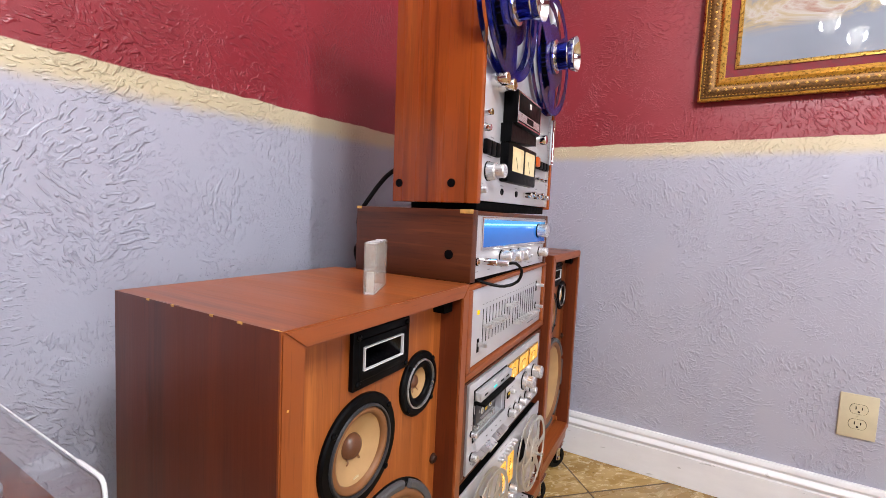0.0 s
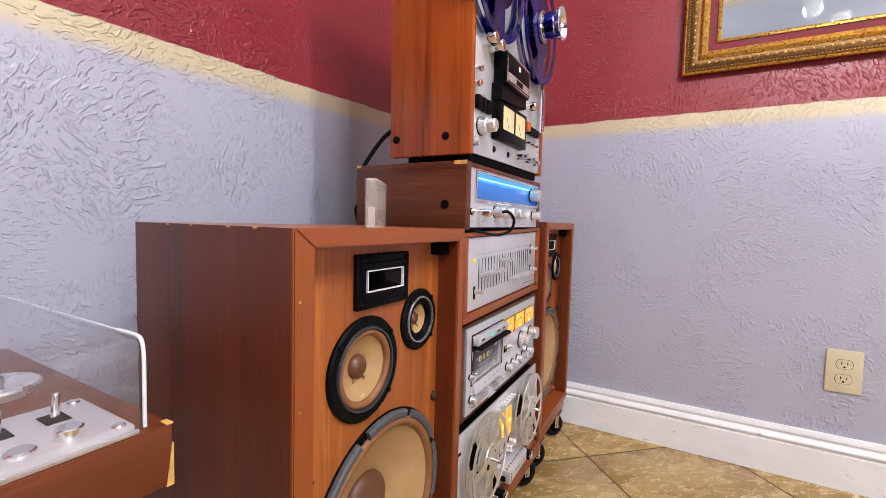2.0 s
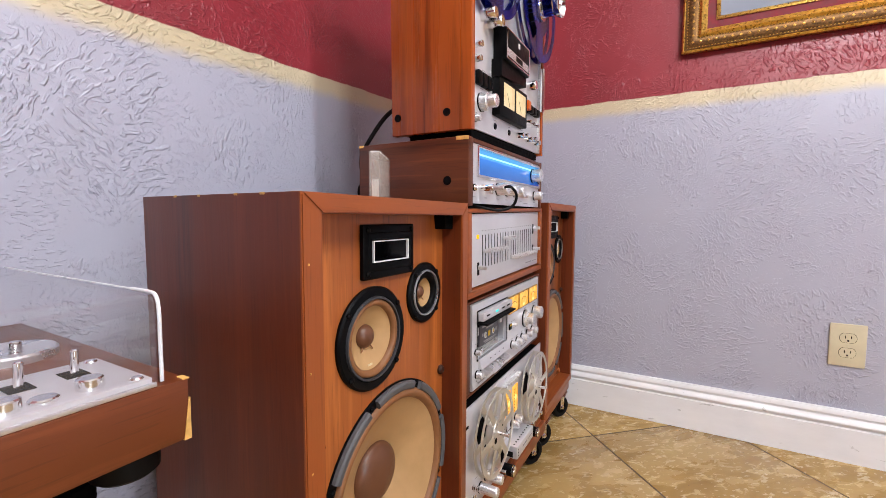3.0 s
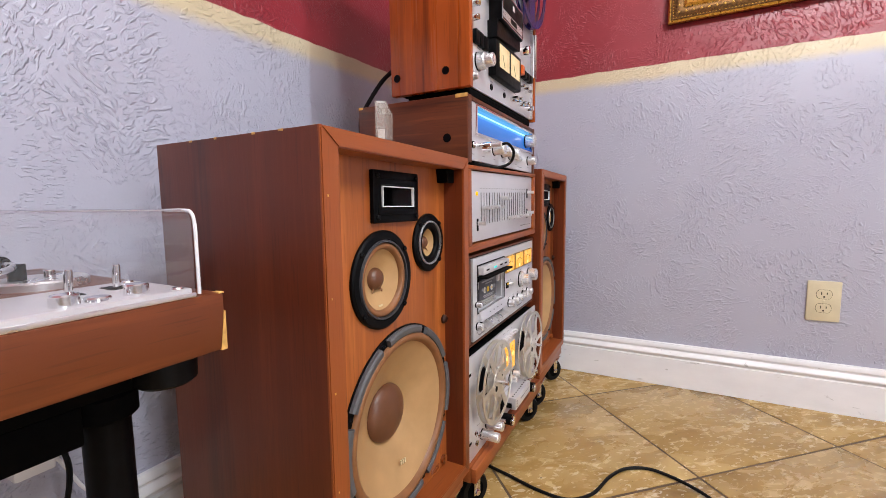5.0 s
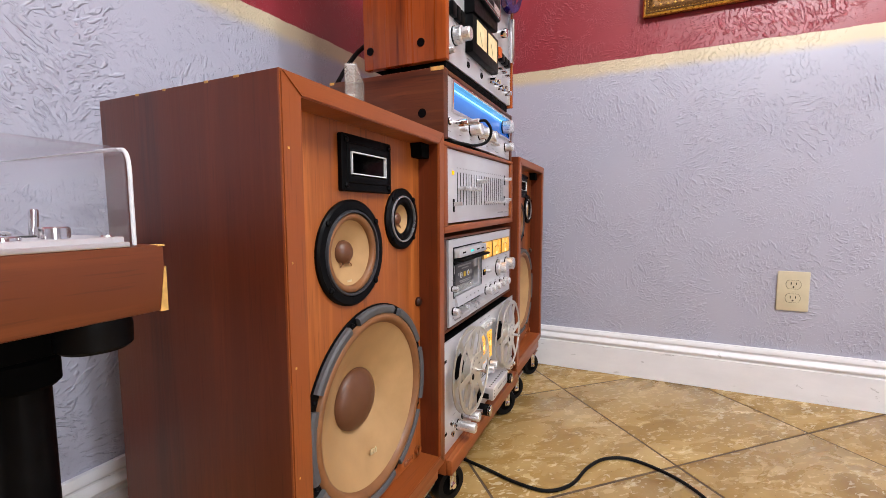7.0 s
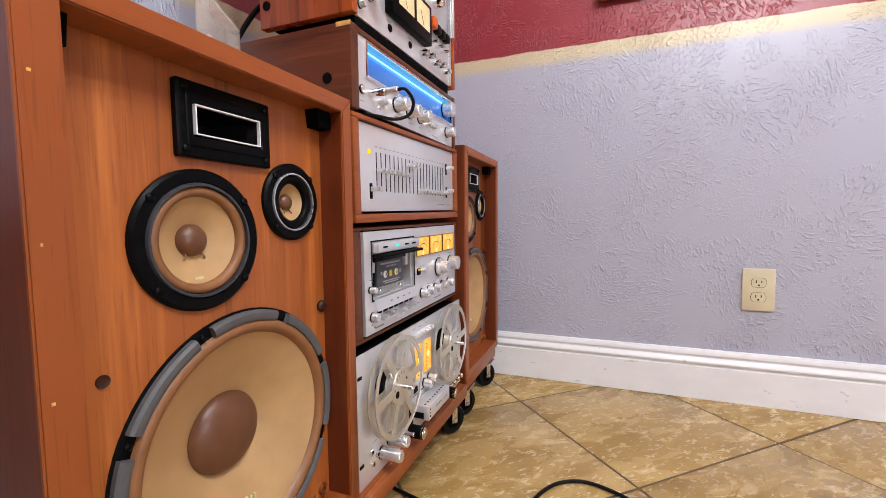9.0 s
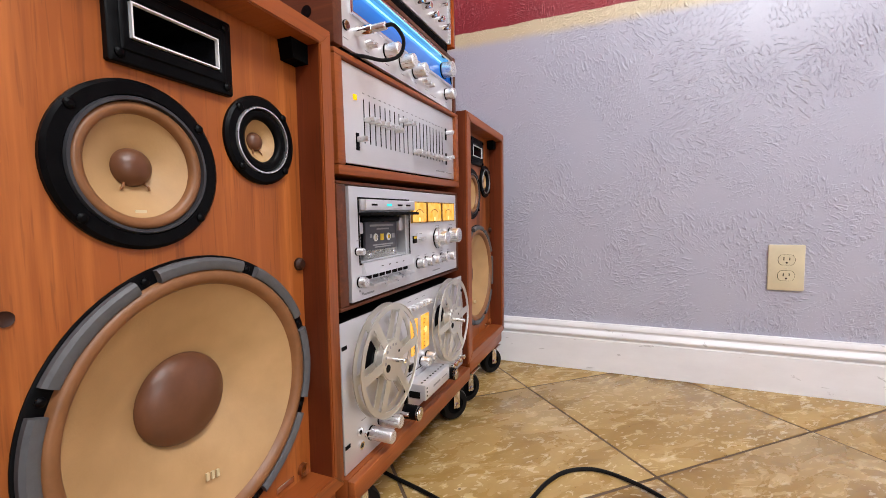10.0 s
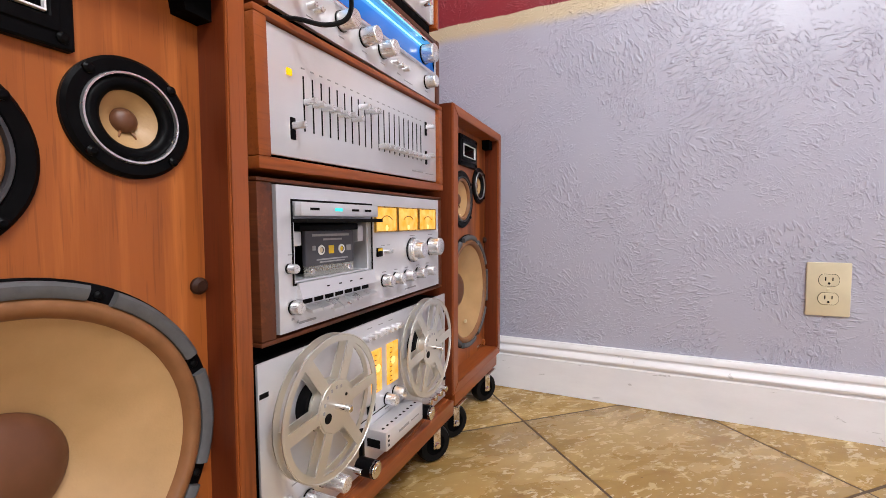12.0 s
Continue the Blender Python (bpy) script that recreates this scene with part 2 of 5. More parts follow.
def blue_dial():
    """A lit tuner dial: brighter along its upper edge."""
    m, nt, b = blank("blue_dial", (0.02, 0.08, 0.2), 0.12)
    tc = nt.nodes.new("ShaderNodeTexCoord")
    sep = nt.nodes.new("ShaderNodeSeparateXYZ")
    nt.links.new(tc.outputs["Object"], sep.inputs[0])
    f = maths(nt, "ADD", span(nt, sep.outputs[2], 0.055, 0.104), maths(nt, "MULTIPLY", noise_tex(nt, coords(nt, (1, 6, 30)), 3, 2), 0.15))
    c = ramp(nt, f, [(0.0, (0.004, 0.075, 0.38)), (0.5, (0.005, 0.13, 0.58)), (0.86, (0.01, 0.2, 0.8)), (0.95, (0.1, 0.5, 1.0))])
    nt.links.new(c, b.inputs["Emission Color"])
    b.inputs["Emission Strength"].default_value = 0.8
    return m


def scuffed():
    """White trim paint with scattered grey scuffs."""
    m, nt, b = blank("trim_paint", (0.82, 0.82, 0.85), 0.35)
    v = coords(nt, (1, 1, 2.5))
    tone = ramp(nt, noise_tex(nt, v, 7, 4), [(0.3, (0.77, 0.77, 0.8)), (0.7, (0.85, 0.85, 0.88))])
    spots = maths(nt, "MULTIPLY", span(nt, noise_tex(nt, v, 19, 4, 0.6, 0.5), 0.66, 0.72), 0.55)
    nt.links.new(mixed(nt, spots, tone, (0.33, 0.32, 0.33)), b.inputs["Base Color"])
    bump(nt, b, noise_tex(nt, v, 60, 3), 0.0006, 0.3)
    return m


PAINT = wall_paint()
TILE = travertine()
GROUT = plain("grout", (0.11, 0.07, 0.04), 0.85, 0, 0.3, 40)
CEILING = plain("ceiling_paint", (0.75, 0.74, 0.72), 0.8, 0, 0.05, 12, 0.001)
TRIM = scuffed()
# side panels: the cabinet's veneer, darkened to paint in their shade
CABINET_SHADED = wood("shaded_side_veneer", (0.07, 0.0125, 0.0034), (0.122, 0.0225, 0.0056), (0.165, 0.034, 0.0095), "z", 0.36, 0.8, 0.12)
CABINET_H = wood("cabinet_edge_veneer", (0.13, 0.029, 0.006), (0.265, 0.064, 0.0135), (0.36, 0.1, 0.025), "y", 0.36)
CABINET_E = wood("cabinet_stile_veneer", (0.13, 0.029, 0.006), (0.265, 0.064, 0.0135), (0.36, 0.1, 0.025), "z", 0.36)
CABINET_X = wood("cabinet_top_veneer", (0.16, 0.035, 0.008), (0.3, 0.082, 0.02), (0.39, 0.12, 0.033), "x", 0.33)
BAFFLE = wood("baffle_veneer", (0.12, 0.027, 0.006), (0.31, 0.082, 0.015), (0.47, 0.142, 0.03), "z", 0.38, 0.8, 0.16)
WALNUT = wood("walnut_veneer", (0.03, 0.007, 0.0025), (0.095, 0.023, 0.0065), (0.17, 0.048, 0.015), "x", 0.4, 1.3)
WALNUT_UP = wood("orange_walnut_veneer", (0.11, 0.018, 0.0025), (0.34, 0.068, 0.0095), (0.53, 0.14, 0.024), "z", 0.26)
PLINTH = wood("plinth_veneer", (0.05, 0.011, 0.003), (0.125, 0.029, 0.007), (0.19, 0.05, 0.014), "y", 0.4, 1.2)
RAW = plain("raw_chipped_wood", (0.62, 0.36, 0.1), 0.7, 0, 0.25, 90)
BLACK = dark("black_plastic", (0.0025, 0.0025, 0.003), 0.38, 0.07)
MATT = dark("matt_black", (0.002, 0.002, 0.0022), 0.8, 0.05)
RUBBER = dark("black_rubber", (0.004, 0.004, 0.0045), 0.5, 0.15)
DARK_RING = plain("dark_grey_ring", (0.035, 0.035, 0.04), 0.4, 0, 0.15, 80)
TRIM_LINE = plain("bright_silver_line", (0.8, 0.8, 0.82), 0.35, 0.1, 0.03, 30)
GLOSS_BLACK = dark("glossy_black_plastic", (0.004, 0.004, 0.005), 0.16, 0.5)
GASKET = plain("grey_gasket", (0.085, 0.085, 0.09), 0.55, 0, 0.15, 120, 0.0004)
CONE = cone_paper()
SURROUND = plain("surround_rubber", (0.22, 0.092, 0.034), 0.45, 0, 0.15, 40)
CAP = plain("dust_cap_felt", (0.12, 0.046, 0.021), 0.42, 0, 0.12, 60, 0.0003)
ALUMINIUM = brushed("brushed_aluminium", (0.72, 0.72, 0.75), 0.38)
KNOB = brushed("turned_aluminium", (0.8, 0.8, 0.82), 0.3, "x", 0.8)
SILVER = plain("satin_silver", (0.74, 0.74, 0.76), 0.3, 0.85, 0.04, 30)
CHROME = plain("chrome", (0.82, 0.82, 0.83), 0.1, 1.0, 0.03, 30)
REEL = brushed("satin_reel", (0.66, 0.64, 0.59), 0.34, "z", 0.75)
AMBER = glow("amber_meter", (1.0, 0.4, 0.03), 0.95, (1.0, 0.58, 0.14), 60)
HOT = glow("meter_bulb", (1.0, 0.66, 0.2), 1.3)
CREAM_GLOW = glow("cream_meter", (0.9, 0.72, 0.42), 0.75, (0.8, 0.58, 0.3), 50)
YELLOW = glow("yellow_led", (1.0, 0.5, 0.0), 1.2)
CYAN = glow("cyan_led", (0.05, 0.8, 0.75), 1.2)
DIAL = blue_dial()
DIAL_LINE = glow("dial_tube", (0.25, 0.75, 1.0), 1.8)
BLUE = clear("blue_translucent", (0.055, 0.05, 0.4), 0.42, 0.06, (0.008, 0.012, 0.17))
# chrome sleeve coloured blue to paint in its blue reflections
BLUE_REFLECTION = plain("blue_reflecting_chrome", (0.03, 0.05, 0.5), 0.12, 1.0, 0.1, 40)
ACRYLIC = clear("clear_acrylic", (0.97, 0.97, 0.98), 0.05)
PANE = clear("window_glass", (0.97, 0.98, 0.98), 0.01, 0.0)
# pale colour paints in the light caught by clear plastic edges
EDGE_BRIGHT = plain("painted_bright_edge", (0.72, 0.74, 0.78), 0.3)
SMOKED = clear("cassette_plastic", (0.95, 0.95, 0.94), 0.2, 0.05, (0.85, 0.82, 0.76))
CREAM = plain("cream_plastic", (0.62, 0.55, 0.38), 0.35, 0, 0.05, 30)
DARK_SLOT = dark("dark_slot", (0.004, 0.0035, 0.0035), 0.7, 0.1)
GOLD = plain("gilt", (0.62, 0.38, 0.09), 0.3, 1.0, 0.35, 130, 0.0012)
GOLD_DARK = plain("dark_gilt", (0.13, 0.06, 0.016), 0.42, 0.7, 0.7, 160, 0.002)
LINER = plain("red_liner", (0.17, 0.02, 0.028), 0.8, 0, 0.25, 60)
CANVAS = painting_paint()
GREY_INK = plain("grey_ink", (0.3, 0.3, 0.31), 0.5)
PALE_INK = plain("pale_ink", (0.62, 0.5, 0.3), 0.5)
WHITE_INK = plain("white_ink", (0.75, 0.75, 0.72), 0.5)
ORANGE = plain("orange_plastic", (0.6, 0.1, 0.01), 0.35)
LABEL = plain("grey_cassette_label", (0.06, 0.06, 0.075), 0.4)
YELLOW_PAPER = plain("yellow_window", (0.75, 0.5, 0.02), 0.5)
SHADE = glow("lamp_glass", (1.0, 0.93, 0.8), 3.0)
BRASS = plain("dark_bronze", (0.16, 0.1, 0.05), 0.35, 1.0, 0.3, 60)


# ---- building helpers ----
def thing(name, x, y, z, label, category, group="", tilt=0.0, kind=""):
    ob = new(name)
    ob.empty_display_size = 0.05
    ob.matrix_basis = pose(x, y, z, tilt)
    return tagged(ob, label, category, group, kind)


def mesh_of(name, bm, material, smooth=35):
    bmesh.ops.recalc_face_normals(bm, faces=bm.faces)
    me = bpy.data.meshes.new(name)
    bm.to_mesh(me)
    bm.free()
    me.materials.append(material)
    for p in me.polygons:
        p.use_smooth = True
    me.set_sharp_from_angle(angle=radians(smooth))
    return me


def part(name, bm, material, parent, label="", smooth=35):
    ob = new(name, mesh_of(name, bm, material, smooth))
    ob.parent = parent
    return tagged(ob, label)


def box(x0, x1, y0, y1, z0, z1, bev=0.0, bm=None):
    bm = bm or bmesh.new()
    got = bmesh.ops.create_cube(bm, size=1.0)["verts"]
    for v in got:
        v.co = ((x0 + x1) / 2 + v.co.x * (x1 - x0), (y0 + y1) / 2 + v.co.y * (y1 - y0), (z0 + z1) / 2 + v.co.z * (z1 - z0))
    if bev:
        edges = list({e for v in got for e in v.link_edges})
        bmesh.ops.bevel(bm, geom=edges, offset=bev, segments=2, profile=0.5, affect="EDGES", clamp_overlap=True)
    return bm


def lathe(profile, centre=(0, 0, 0), axis="x", segs=32, bm=None, arc=(0, 360)):
    """Turns (radius, height) points round an axis; an arc under 360 degrees makes a closed segment from a closed profile."""
    bm = bm or bmesh.new()
    full = arc[1] - arc[0] >= 360
    steps = segs if full else segs + 1
    rings = []
    for k in range(steps):
        a = radians(arc[0] + (arc[1] - arc[0]) * k / segs)
        ring = []
        for r, h in profile:
            c, s = r * math.cos(a), r * math.sin(a)
            p = {"x": (h, c, s), "y": (c, h, s), "z": (c, s, h)}[axis]
            ring.append(bm.verts.new((p[0] + centre[0], p[1] + centre[1], p[2] + centre[2])))
        rings.append(ring)
    n = len(profile)
    closed = not full
    for k in range(segs):
        a, b = rings[k], rings[(k + 1) % steps]
        for i in range(n if closed else n - 1):
            j = (i + 1) % n
            bm.faces.new((a[i], b[i], b[j], a[j]))
    if closed:
        bm.faces.new(rings[0])
        bm.faces.new(rings[-1])
    bmesh.ops.remove_doubles(bm, verts=bm.verts, dist=1e-6)
    return bm


def rod(r, h0, h1, centre, axis="x", segs=20, chamfer=0.0008, bm=None):
    c = min(chamfer, r * 0.4)
    return lathe([(0, h0), (r - c, h0), (r, h0 + c), (r, h1 - c), (r - c, h1), (0, h1)], centre, axis, segs, bm)


def tube(points, r, bm=None, segs=8):
    """A round cable along smooth points."""
    bm = bm or bmesh.new()
    pts = [Vector(p) for p in points]
    fine = []
    for i in range(len(pts) - 1):
        p0, p1, p2, p3 = pts[max(i - 1, 0)], pts[i], pts[i + 1], pts[min(i + 2, len(pts) - 1)]
        for k in range(6):
            t = k / 6
            fine.append(0.5 * ((2 * p1) + (p2 - p0) * t + (2 * p0 - 5 * p1 + 4 * p2 - p3) * t * t + (3 * p1 - p0 - 3 * p2 + p3) * t ** 3))
    fine.append(pts[-1])
    rings = []
    for i, p in enumerate(fine):
        d = (fine[min(i + 1, len(fine) - 1)] - fine[max(i - 1, 0)]).normalized()
        u = d.cross(Vector((0.13, 0.21, 1))).normalized()
        w = d.cross(u)
        rings.append([bm.verts.new(p + r * (math.cos(a) * u + math.sin(a) * w)) for a in (2 * math.pi * k / segs for k in range(segs))])
    for a, b in zip(rings, rings[1:]):
        for k in range(segs):
            bm.faces.new((a[k], a[(k + 1) % segs], b[(k + 1) % segs], b[k]))
    bm.faces.new(rings[0])
    bm.faces.new(rings[-1])
    return bm


def prism(outline, x0, x1, bm=None):
    """Extrudes a (y, z) outline from x0 to x1."""
    bm = bm or bmesh.new()
    a = [bm.verts.new((x0, y, z)) for y, z in outline]
    b = [bm.verts.new((x1, y, z)) for y, z in outline]
    bm.faces.new(a)
    bm.faces.new(b)
    for i in range(len(outline)):
        j = (i + 1) % len(outline)
        bm.faces.new((a[i], a[j], b[j], b[i]))
    return bm


def holed(x0, x1, y0, y1, z0, z1, hy0, hy1, hz0, hz1, bev=0.0):
    """A plate with one rectangular opening, as a closed ring."""
    bm = bmesh.new()
    outer = ((y0, z0), (y1, z0), (y1, z1), (y0, z1))
    inner = ((hy0, hz0), (hy1, hz0), (hy1, hz1), (hy0, hz1))
    loops = [[bm.verts.new((x, y, z)) for y, z in o] for x, o in ((x1, outer), (x1, inner), (x0, inner), (x0, outer))]
    for k in range(4):
        a, b = loops[k], loops[(k + 1) % 4]
        for i in range(4):
            j = (i + 1) % 4
            bm.faces.new((a[i], a[j], b[j], b[i]))
    if bev:
        bmesh.ops.bevel(bm, geom=list(bm.edges), offset=bev, segments=1, affect="EDGES", clamp_overlap=True)
    return bm


def mitred(profile, y, x0, x1, z0, z1):
    """A picture frame: a closed (inward, outward) profile carried round a rectangle in the plane y, facing -y."""
    bm = bmesh.new()
    corners = ((x0, z0, 1, 1), (x1, z0, -1, 1), (x1, z1, -1, -1), (x0, z1, 1, -1))
    rings = [[bm.verts.new((cx + sx * d, y - h, cz + sz * d)) for d, h in profile] for cx, cz, sx, sz in corners]
    n = len(profile)
    for k in range(4):
        a, b = rings[k], rings[(k + 1) % 4]
        for i in range(n):
            j = (i + 1) % n
            bm.faces.new((a[i], a[j], b[j], b[i]))
    return bm


# ---- the room ----
X0, X1, Y0, Y1, ROOM_H = 0.0, 5.4, -4.2, 2.0, 2.75


def structure(name, bm, material, label, category="wall"):
    ob = new(name, mesh_of(name, bm, material))
    return tagged(ob, label, category, kind="structure")


structure("wall_west", box(X0 - 0.12, X0, Y0 - 0.12, Y1 + 0.12, 0, ROOM_H), PAINT, "textured plaster wall, lavender below, dark red above a cream stripe")
structure("wall_north", box(X0, X1, Y1, Y1 + 0.12, 0, ROOM_H), PAINT, "textured plaster end wall, lavender below, dark red above a cream stripe")
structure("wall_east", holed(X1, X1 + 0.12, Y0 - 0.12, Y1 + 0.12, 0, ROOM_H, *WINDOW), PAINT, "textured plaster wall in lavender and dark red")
structure("wall_south", box(X0, X1, Y0 - 0.12, Y0, 0, ROOM_H), PAINT, "textured plaster wall in lavender and dark red")
structure("ceiling", box(X0 - 0.12, X1 + 0.12, Y0 - 0.12, Y1 + 0.12, ROOM_H, ROOM_H + 0.1), CEILING, "plain off-white painted ceiling", "ceiling")


# assumed window, added only to house the east fill light
window = thing("assumed_window_1", X1, 0, 0, "assumed, unseen window added in the far wall, white framed with clear panes", "window", kind="structure")
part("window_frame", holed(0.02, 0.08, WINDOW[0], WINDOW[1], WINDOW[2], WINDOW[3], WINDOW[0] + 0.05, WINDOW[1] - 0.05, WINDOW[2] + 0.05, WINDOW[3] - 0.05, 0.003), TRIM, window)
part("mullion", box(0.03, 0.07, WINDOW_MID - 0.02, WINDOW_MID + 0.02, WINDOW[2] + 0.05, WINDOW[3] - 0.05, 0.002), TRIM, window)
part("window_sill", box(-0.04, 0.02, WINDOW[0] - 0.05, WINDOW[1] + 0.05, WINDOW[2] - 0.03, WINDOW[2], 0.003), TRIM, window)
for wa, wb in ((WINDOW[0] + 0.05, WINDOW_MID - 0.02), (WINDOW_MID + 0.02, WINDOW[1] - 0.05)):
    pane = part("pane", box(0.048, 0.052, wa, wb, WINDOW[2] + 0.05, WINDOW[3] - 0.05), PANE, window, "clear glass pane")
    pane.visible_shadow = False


def baseboard_profile():
    """(out from the wall, height) of a tall moulded baseboard."""
    return [(0, 0), (0.016, 0), (0.016, 0.100), (0.0105, 0.103), (0.0105, 0.107), (0.018, 0.1115), (0.0195, 0.116), (0.018, 0.121), (0.0125, 0.126),
            (0.009, 0.1295), (0.009, 0.133), (0.014, 0.138), (0.014, 0.147), (0.010, 0.154), (0, 0.154)]


def run(profile, along, at, a0, a1, sign):
    bm = bmesh.new()
    ends = []
    for a in (a0, a1):
        ends.append([bm.verts.new((at + sign * d, a, h) if along == "y" else (a, at + sign * d, h)) for d, h in profile])
    for i in range(len(profile)):
        j = (i + 1) % len(profile)
        bm.faces.new((ends[0][i], ends[0][j], ends[1][j], ends[1][i]))
    bm.faces.new(ends[0])
    bm.faces.new(ends[1])
    return bm


BP = baseboard_profile()
structure("baseboard_west", run(BP, "y", X0, Y0, Y1, 1), TRIM, "white painted moulded baseboard, slightly scuffed", "baseboard")
structure("baseboard_north", run(BP, "x", Y1, X0 + 0.016, X1, -1), TRIM, "white painted moulded baseboard, slightly scuffed", "baseboard")
structure("baseboard_east", run(BP, "y", X1, Y0, Y1 - 0.016, -1), TRIM, "white painted moulded baseboard", "baseboard")
structure("baseboard_south", run(BP, "x", Y0, X0 + 0.016, X1 - 0.016, 1), TRIM, "white painted moulded baseboard", "baseboard")
floor = structure("floor", box(X0 - 0.12, X1 + 0.12, Y0 - 0.12, Y1 + 0.12, -0.1, -0.002), GROUT, "polished beige travertine tiles laid diagonally with brown joints", "floor")


# ---- loudspeakers on dollies ----
PEG = dark("dark_brown_peg", (0.03, 0.009, 0.004), 0.55, 0.3)

def screw(parent, y, z, x, r=0.0042):
    part("screw", lathe([(0, x + 0.003), (r * 0.5, x + 0.003), (r, x + 0.0015), (r, x - 0.001)], (0, y, z), "x", 10), BLACK, parent)


def driver(speaker, name, y, z, r, face, label, cone_r, depth, cap_r, screws, ring, roll, inner=0.87):
    """A cone driver on the baffle plane x = face."""
    d = part(name, lathe([(cone_r * 1.0, face - 0.006), (cone_r * 1.05, face + 0.004), (cone_r * 1.1, face + 0.0065), (r - 0.003, face + 0.0065), (r, face + 0.004), (r, face)],
                         (0, y, z), "x", 56), BLACK, speaker, label)
    part("trim_ring", lathe([(cone_r * 1.0, face + 0.001), (cone_r * 1.015, face + 0.0082), (cone_r * 1.06, face + 0.0082), (cone_r * 1.085, face + 0.005)], (0, y, z), "x", 56), ring, d)
    w = cone_r
    part("surround", lathe([(w, face + 0.003), (w * 0.985, face + 0.0055), (w * (1 + inner) / 2, face + 0.0065), (w * (inner + 0.015), face + 0.004), (w * inner, face - 0.001)], (0, y, z), "x", 56), roll, d, smooth=80)
    part("cone", lathe([(w * (inner + 0.005), face - 0.001), (w * (inner - 0.01), face - 0.0015), (w * inner * 0.69, face - depth * 0.45), (cap_r * 1.0, face - depth * 0.95), (cap_r * 0.9, face - depth)], (0, y, z), "x", 64), CONE, d, "tan paper cone", 60)
    dome = [(cap_r * math.sin(radians(a)), face - depth * 0.97 + cap_r * 0.75 * (math.cos(radians(a)) - 0.0)) for a in range(92, -1, -10)]
    dome[-1] = (0, dome[-1][1])
    part("dust_cap", lathe(dome, (0, y, z), "x", 40), CAP, d, "brown domed dust cap", 80)
    for a in screws:
        rr = (r + cone_r * 1.13) / 2
        screw(d, y + rr * math.cos(radians(a)), z + rr * math.sin(radians(a)), face + 0.0065)
    return d


def loudspeaker(x, y, z, w, h, depth, k, label):
    """A four-way speaker with its cloth off; x front, y lower edge of the side, z underside. k scales the drivers."""
    s = thing("loudspeaker", x, y, z, label, "speaker", "pair of loudspeakers")
    t, tl, rec, u = 0.0215, 0.0285, 0.037, w / 0.381
    o_top, o_bot = [(0, h), (w, h), (w - t, h - t), (tl, h - t)], [(0, 0), (tl, t), (w - t, t), (w, 0)]
    o_a, o_b = [(0, 0), (0, h), (tl, h - t), (tl, t)], [(w, 0), (w - t, t), (w - t, h - t), (w, h)]
    for name, o, m in (("top_panel", o_top, CABINET_X), ("bottom_panel", o_bot, CABINET_H), ("side_panel", o_a, CABINET_SHADED), ("side_panel", o_b, CABINET_SHADED)):
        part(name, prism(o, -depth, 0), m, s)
    part("back_panel", box(-depth + 0.012, -depth + 0.03, tl, w - t, t, h - t), MATT, s)
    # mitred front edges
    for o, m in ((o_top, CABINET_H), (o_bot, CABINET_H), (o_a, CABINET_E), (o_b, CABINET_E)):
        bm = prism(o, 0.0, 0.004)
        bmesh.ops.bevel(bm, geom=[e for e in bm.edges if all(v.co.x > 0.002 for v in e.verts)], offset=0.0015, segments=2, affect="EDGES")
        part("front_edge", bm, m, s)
    wy, wz, wr = 0.208 * u, h - 0.43, 0.1525 * k
    my, mz = 0.1585 * u, h - 0.1945
    ty, tz = 0.2946 * u, h - 0.1505
    hy0, hy1, hz0, hz1 = 0.1345 * u, 0.1345 * u + 0.12 * k, h - 0.111, h - 0.0355
    my0, my1, mz0, mz1 = hy0 + 0.0182 * k, hy0 + 0.1025 * k, h - 0.088, h - 0.058
    # baffle with the drivers' holes
    bm = bmesh.new()
    outline = [(tl, t), (w - t, t), (w - t, h - t), (tl, h - t)]
    edges = []
    vs = [bm.verts.new((-rec, a, b)) for a, b in outline]
    edges += [bm.edges.new((vs[i], vs[(i + 1) % 4])) for i in range(4)]
    for cy, cz, r in ((wy, wz, wr * 0.97), (my, mz, 0.066 * k), (ty, tz, 0.045 * k)):
        ring = [bm.verts.new((-rec, cy + r * math.cos(a), cz + r * math.sin(a))) for a in (2 * math.pi * i / 48 for i in range(48))]
        edges += [bm.edges.new((ring[i], ring[(i + 1) % 48])) for i in range(48)]
    ring = [bm.verts.new((-rec, a, b)) for a, b in ((my0 - 0.003, mz0 - 0.003), (my1 + 0.003, mz0 - 0.003), (my1 + 0.003, mz1 + 0.003), (my0 - 0.003, mz1 + 0.003))]
    edges += [bm.edges.new((ring[i], ring[(i + 1) % 4])) for i in range(4)]
    bmesh.ops.triangle_fill(bm, edges=edges, use_beauty=True)
    part("baffle", bm, BAFFLE, s, "orange-brown veneered front baffle")
    for cy, sy, l in ((w - t, -1, 0.03), (tl, 1, 0.014)):
        cz = h - t
        part("corner_block", prism([(cy, cz), (cy + sy * l, cz), (cy + sy * l * 0.87, cz - 0.024), (cy, cz - 0.024)], -rec, -0.016), MATT, s, "black foam corner block")
    part("peg_hole", lathe([(0, -rec + 0.0004), (0.0042, -rec + 0.0006), (0.0056, -rec + 0.0016), (0.0056, -rec)], (0, 0.061 * u, h - 0.309), "x", 20), PEG, s)
    part("peg", lathe([(0, -rec + 0.007), (0.0052, -rec + 0.007), (0.007, -rec + 0.005), (0.0085, -rec + 0.0035), (0.0085, -rec)], (0, w - 0.0295, h - 0.301), "x", 20), PEG, s, "brown rubber peg")
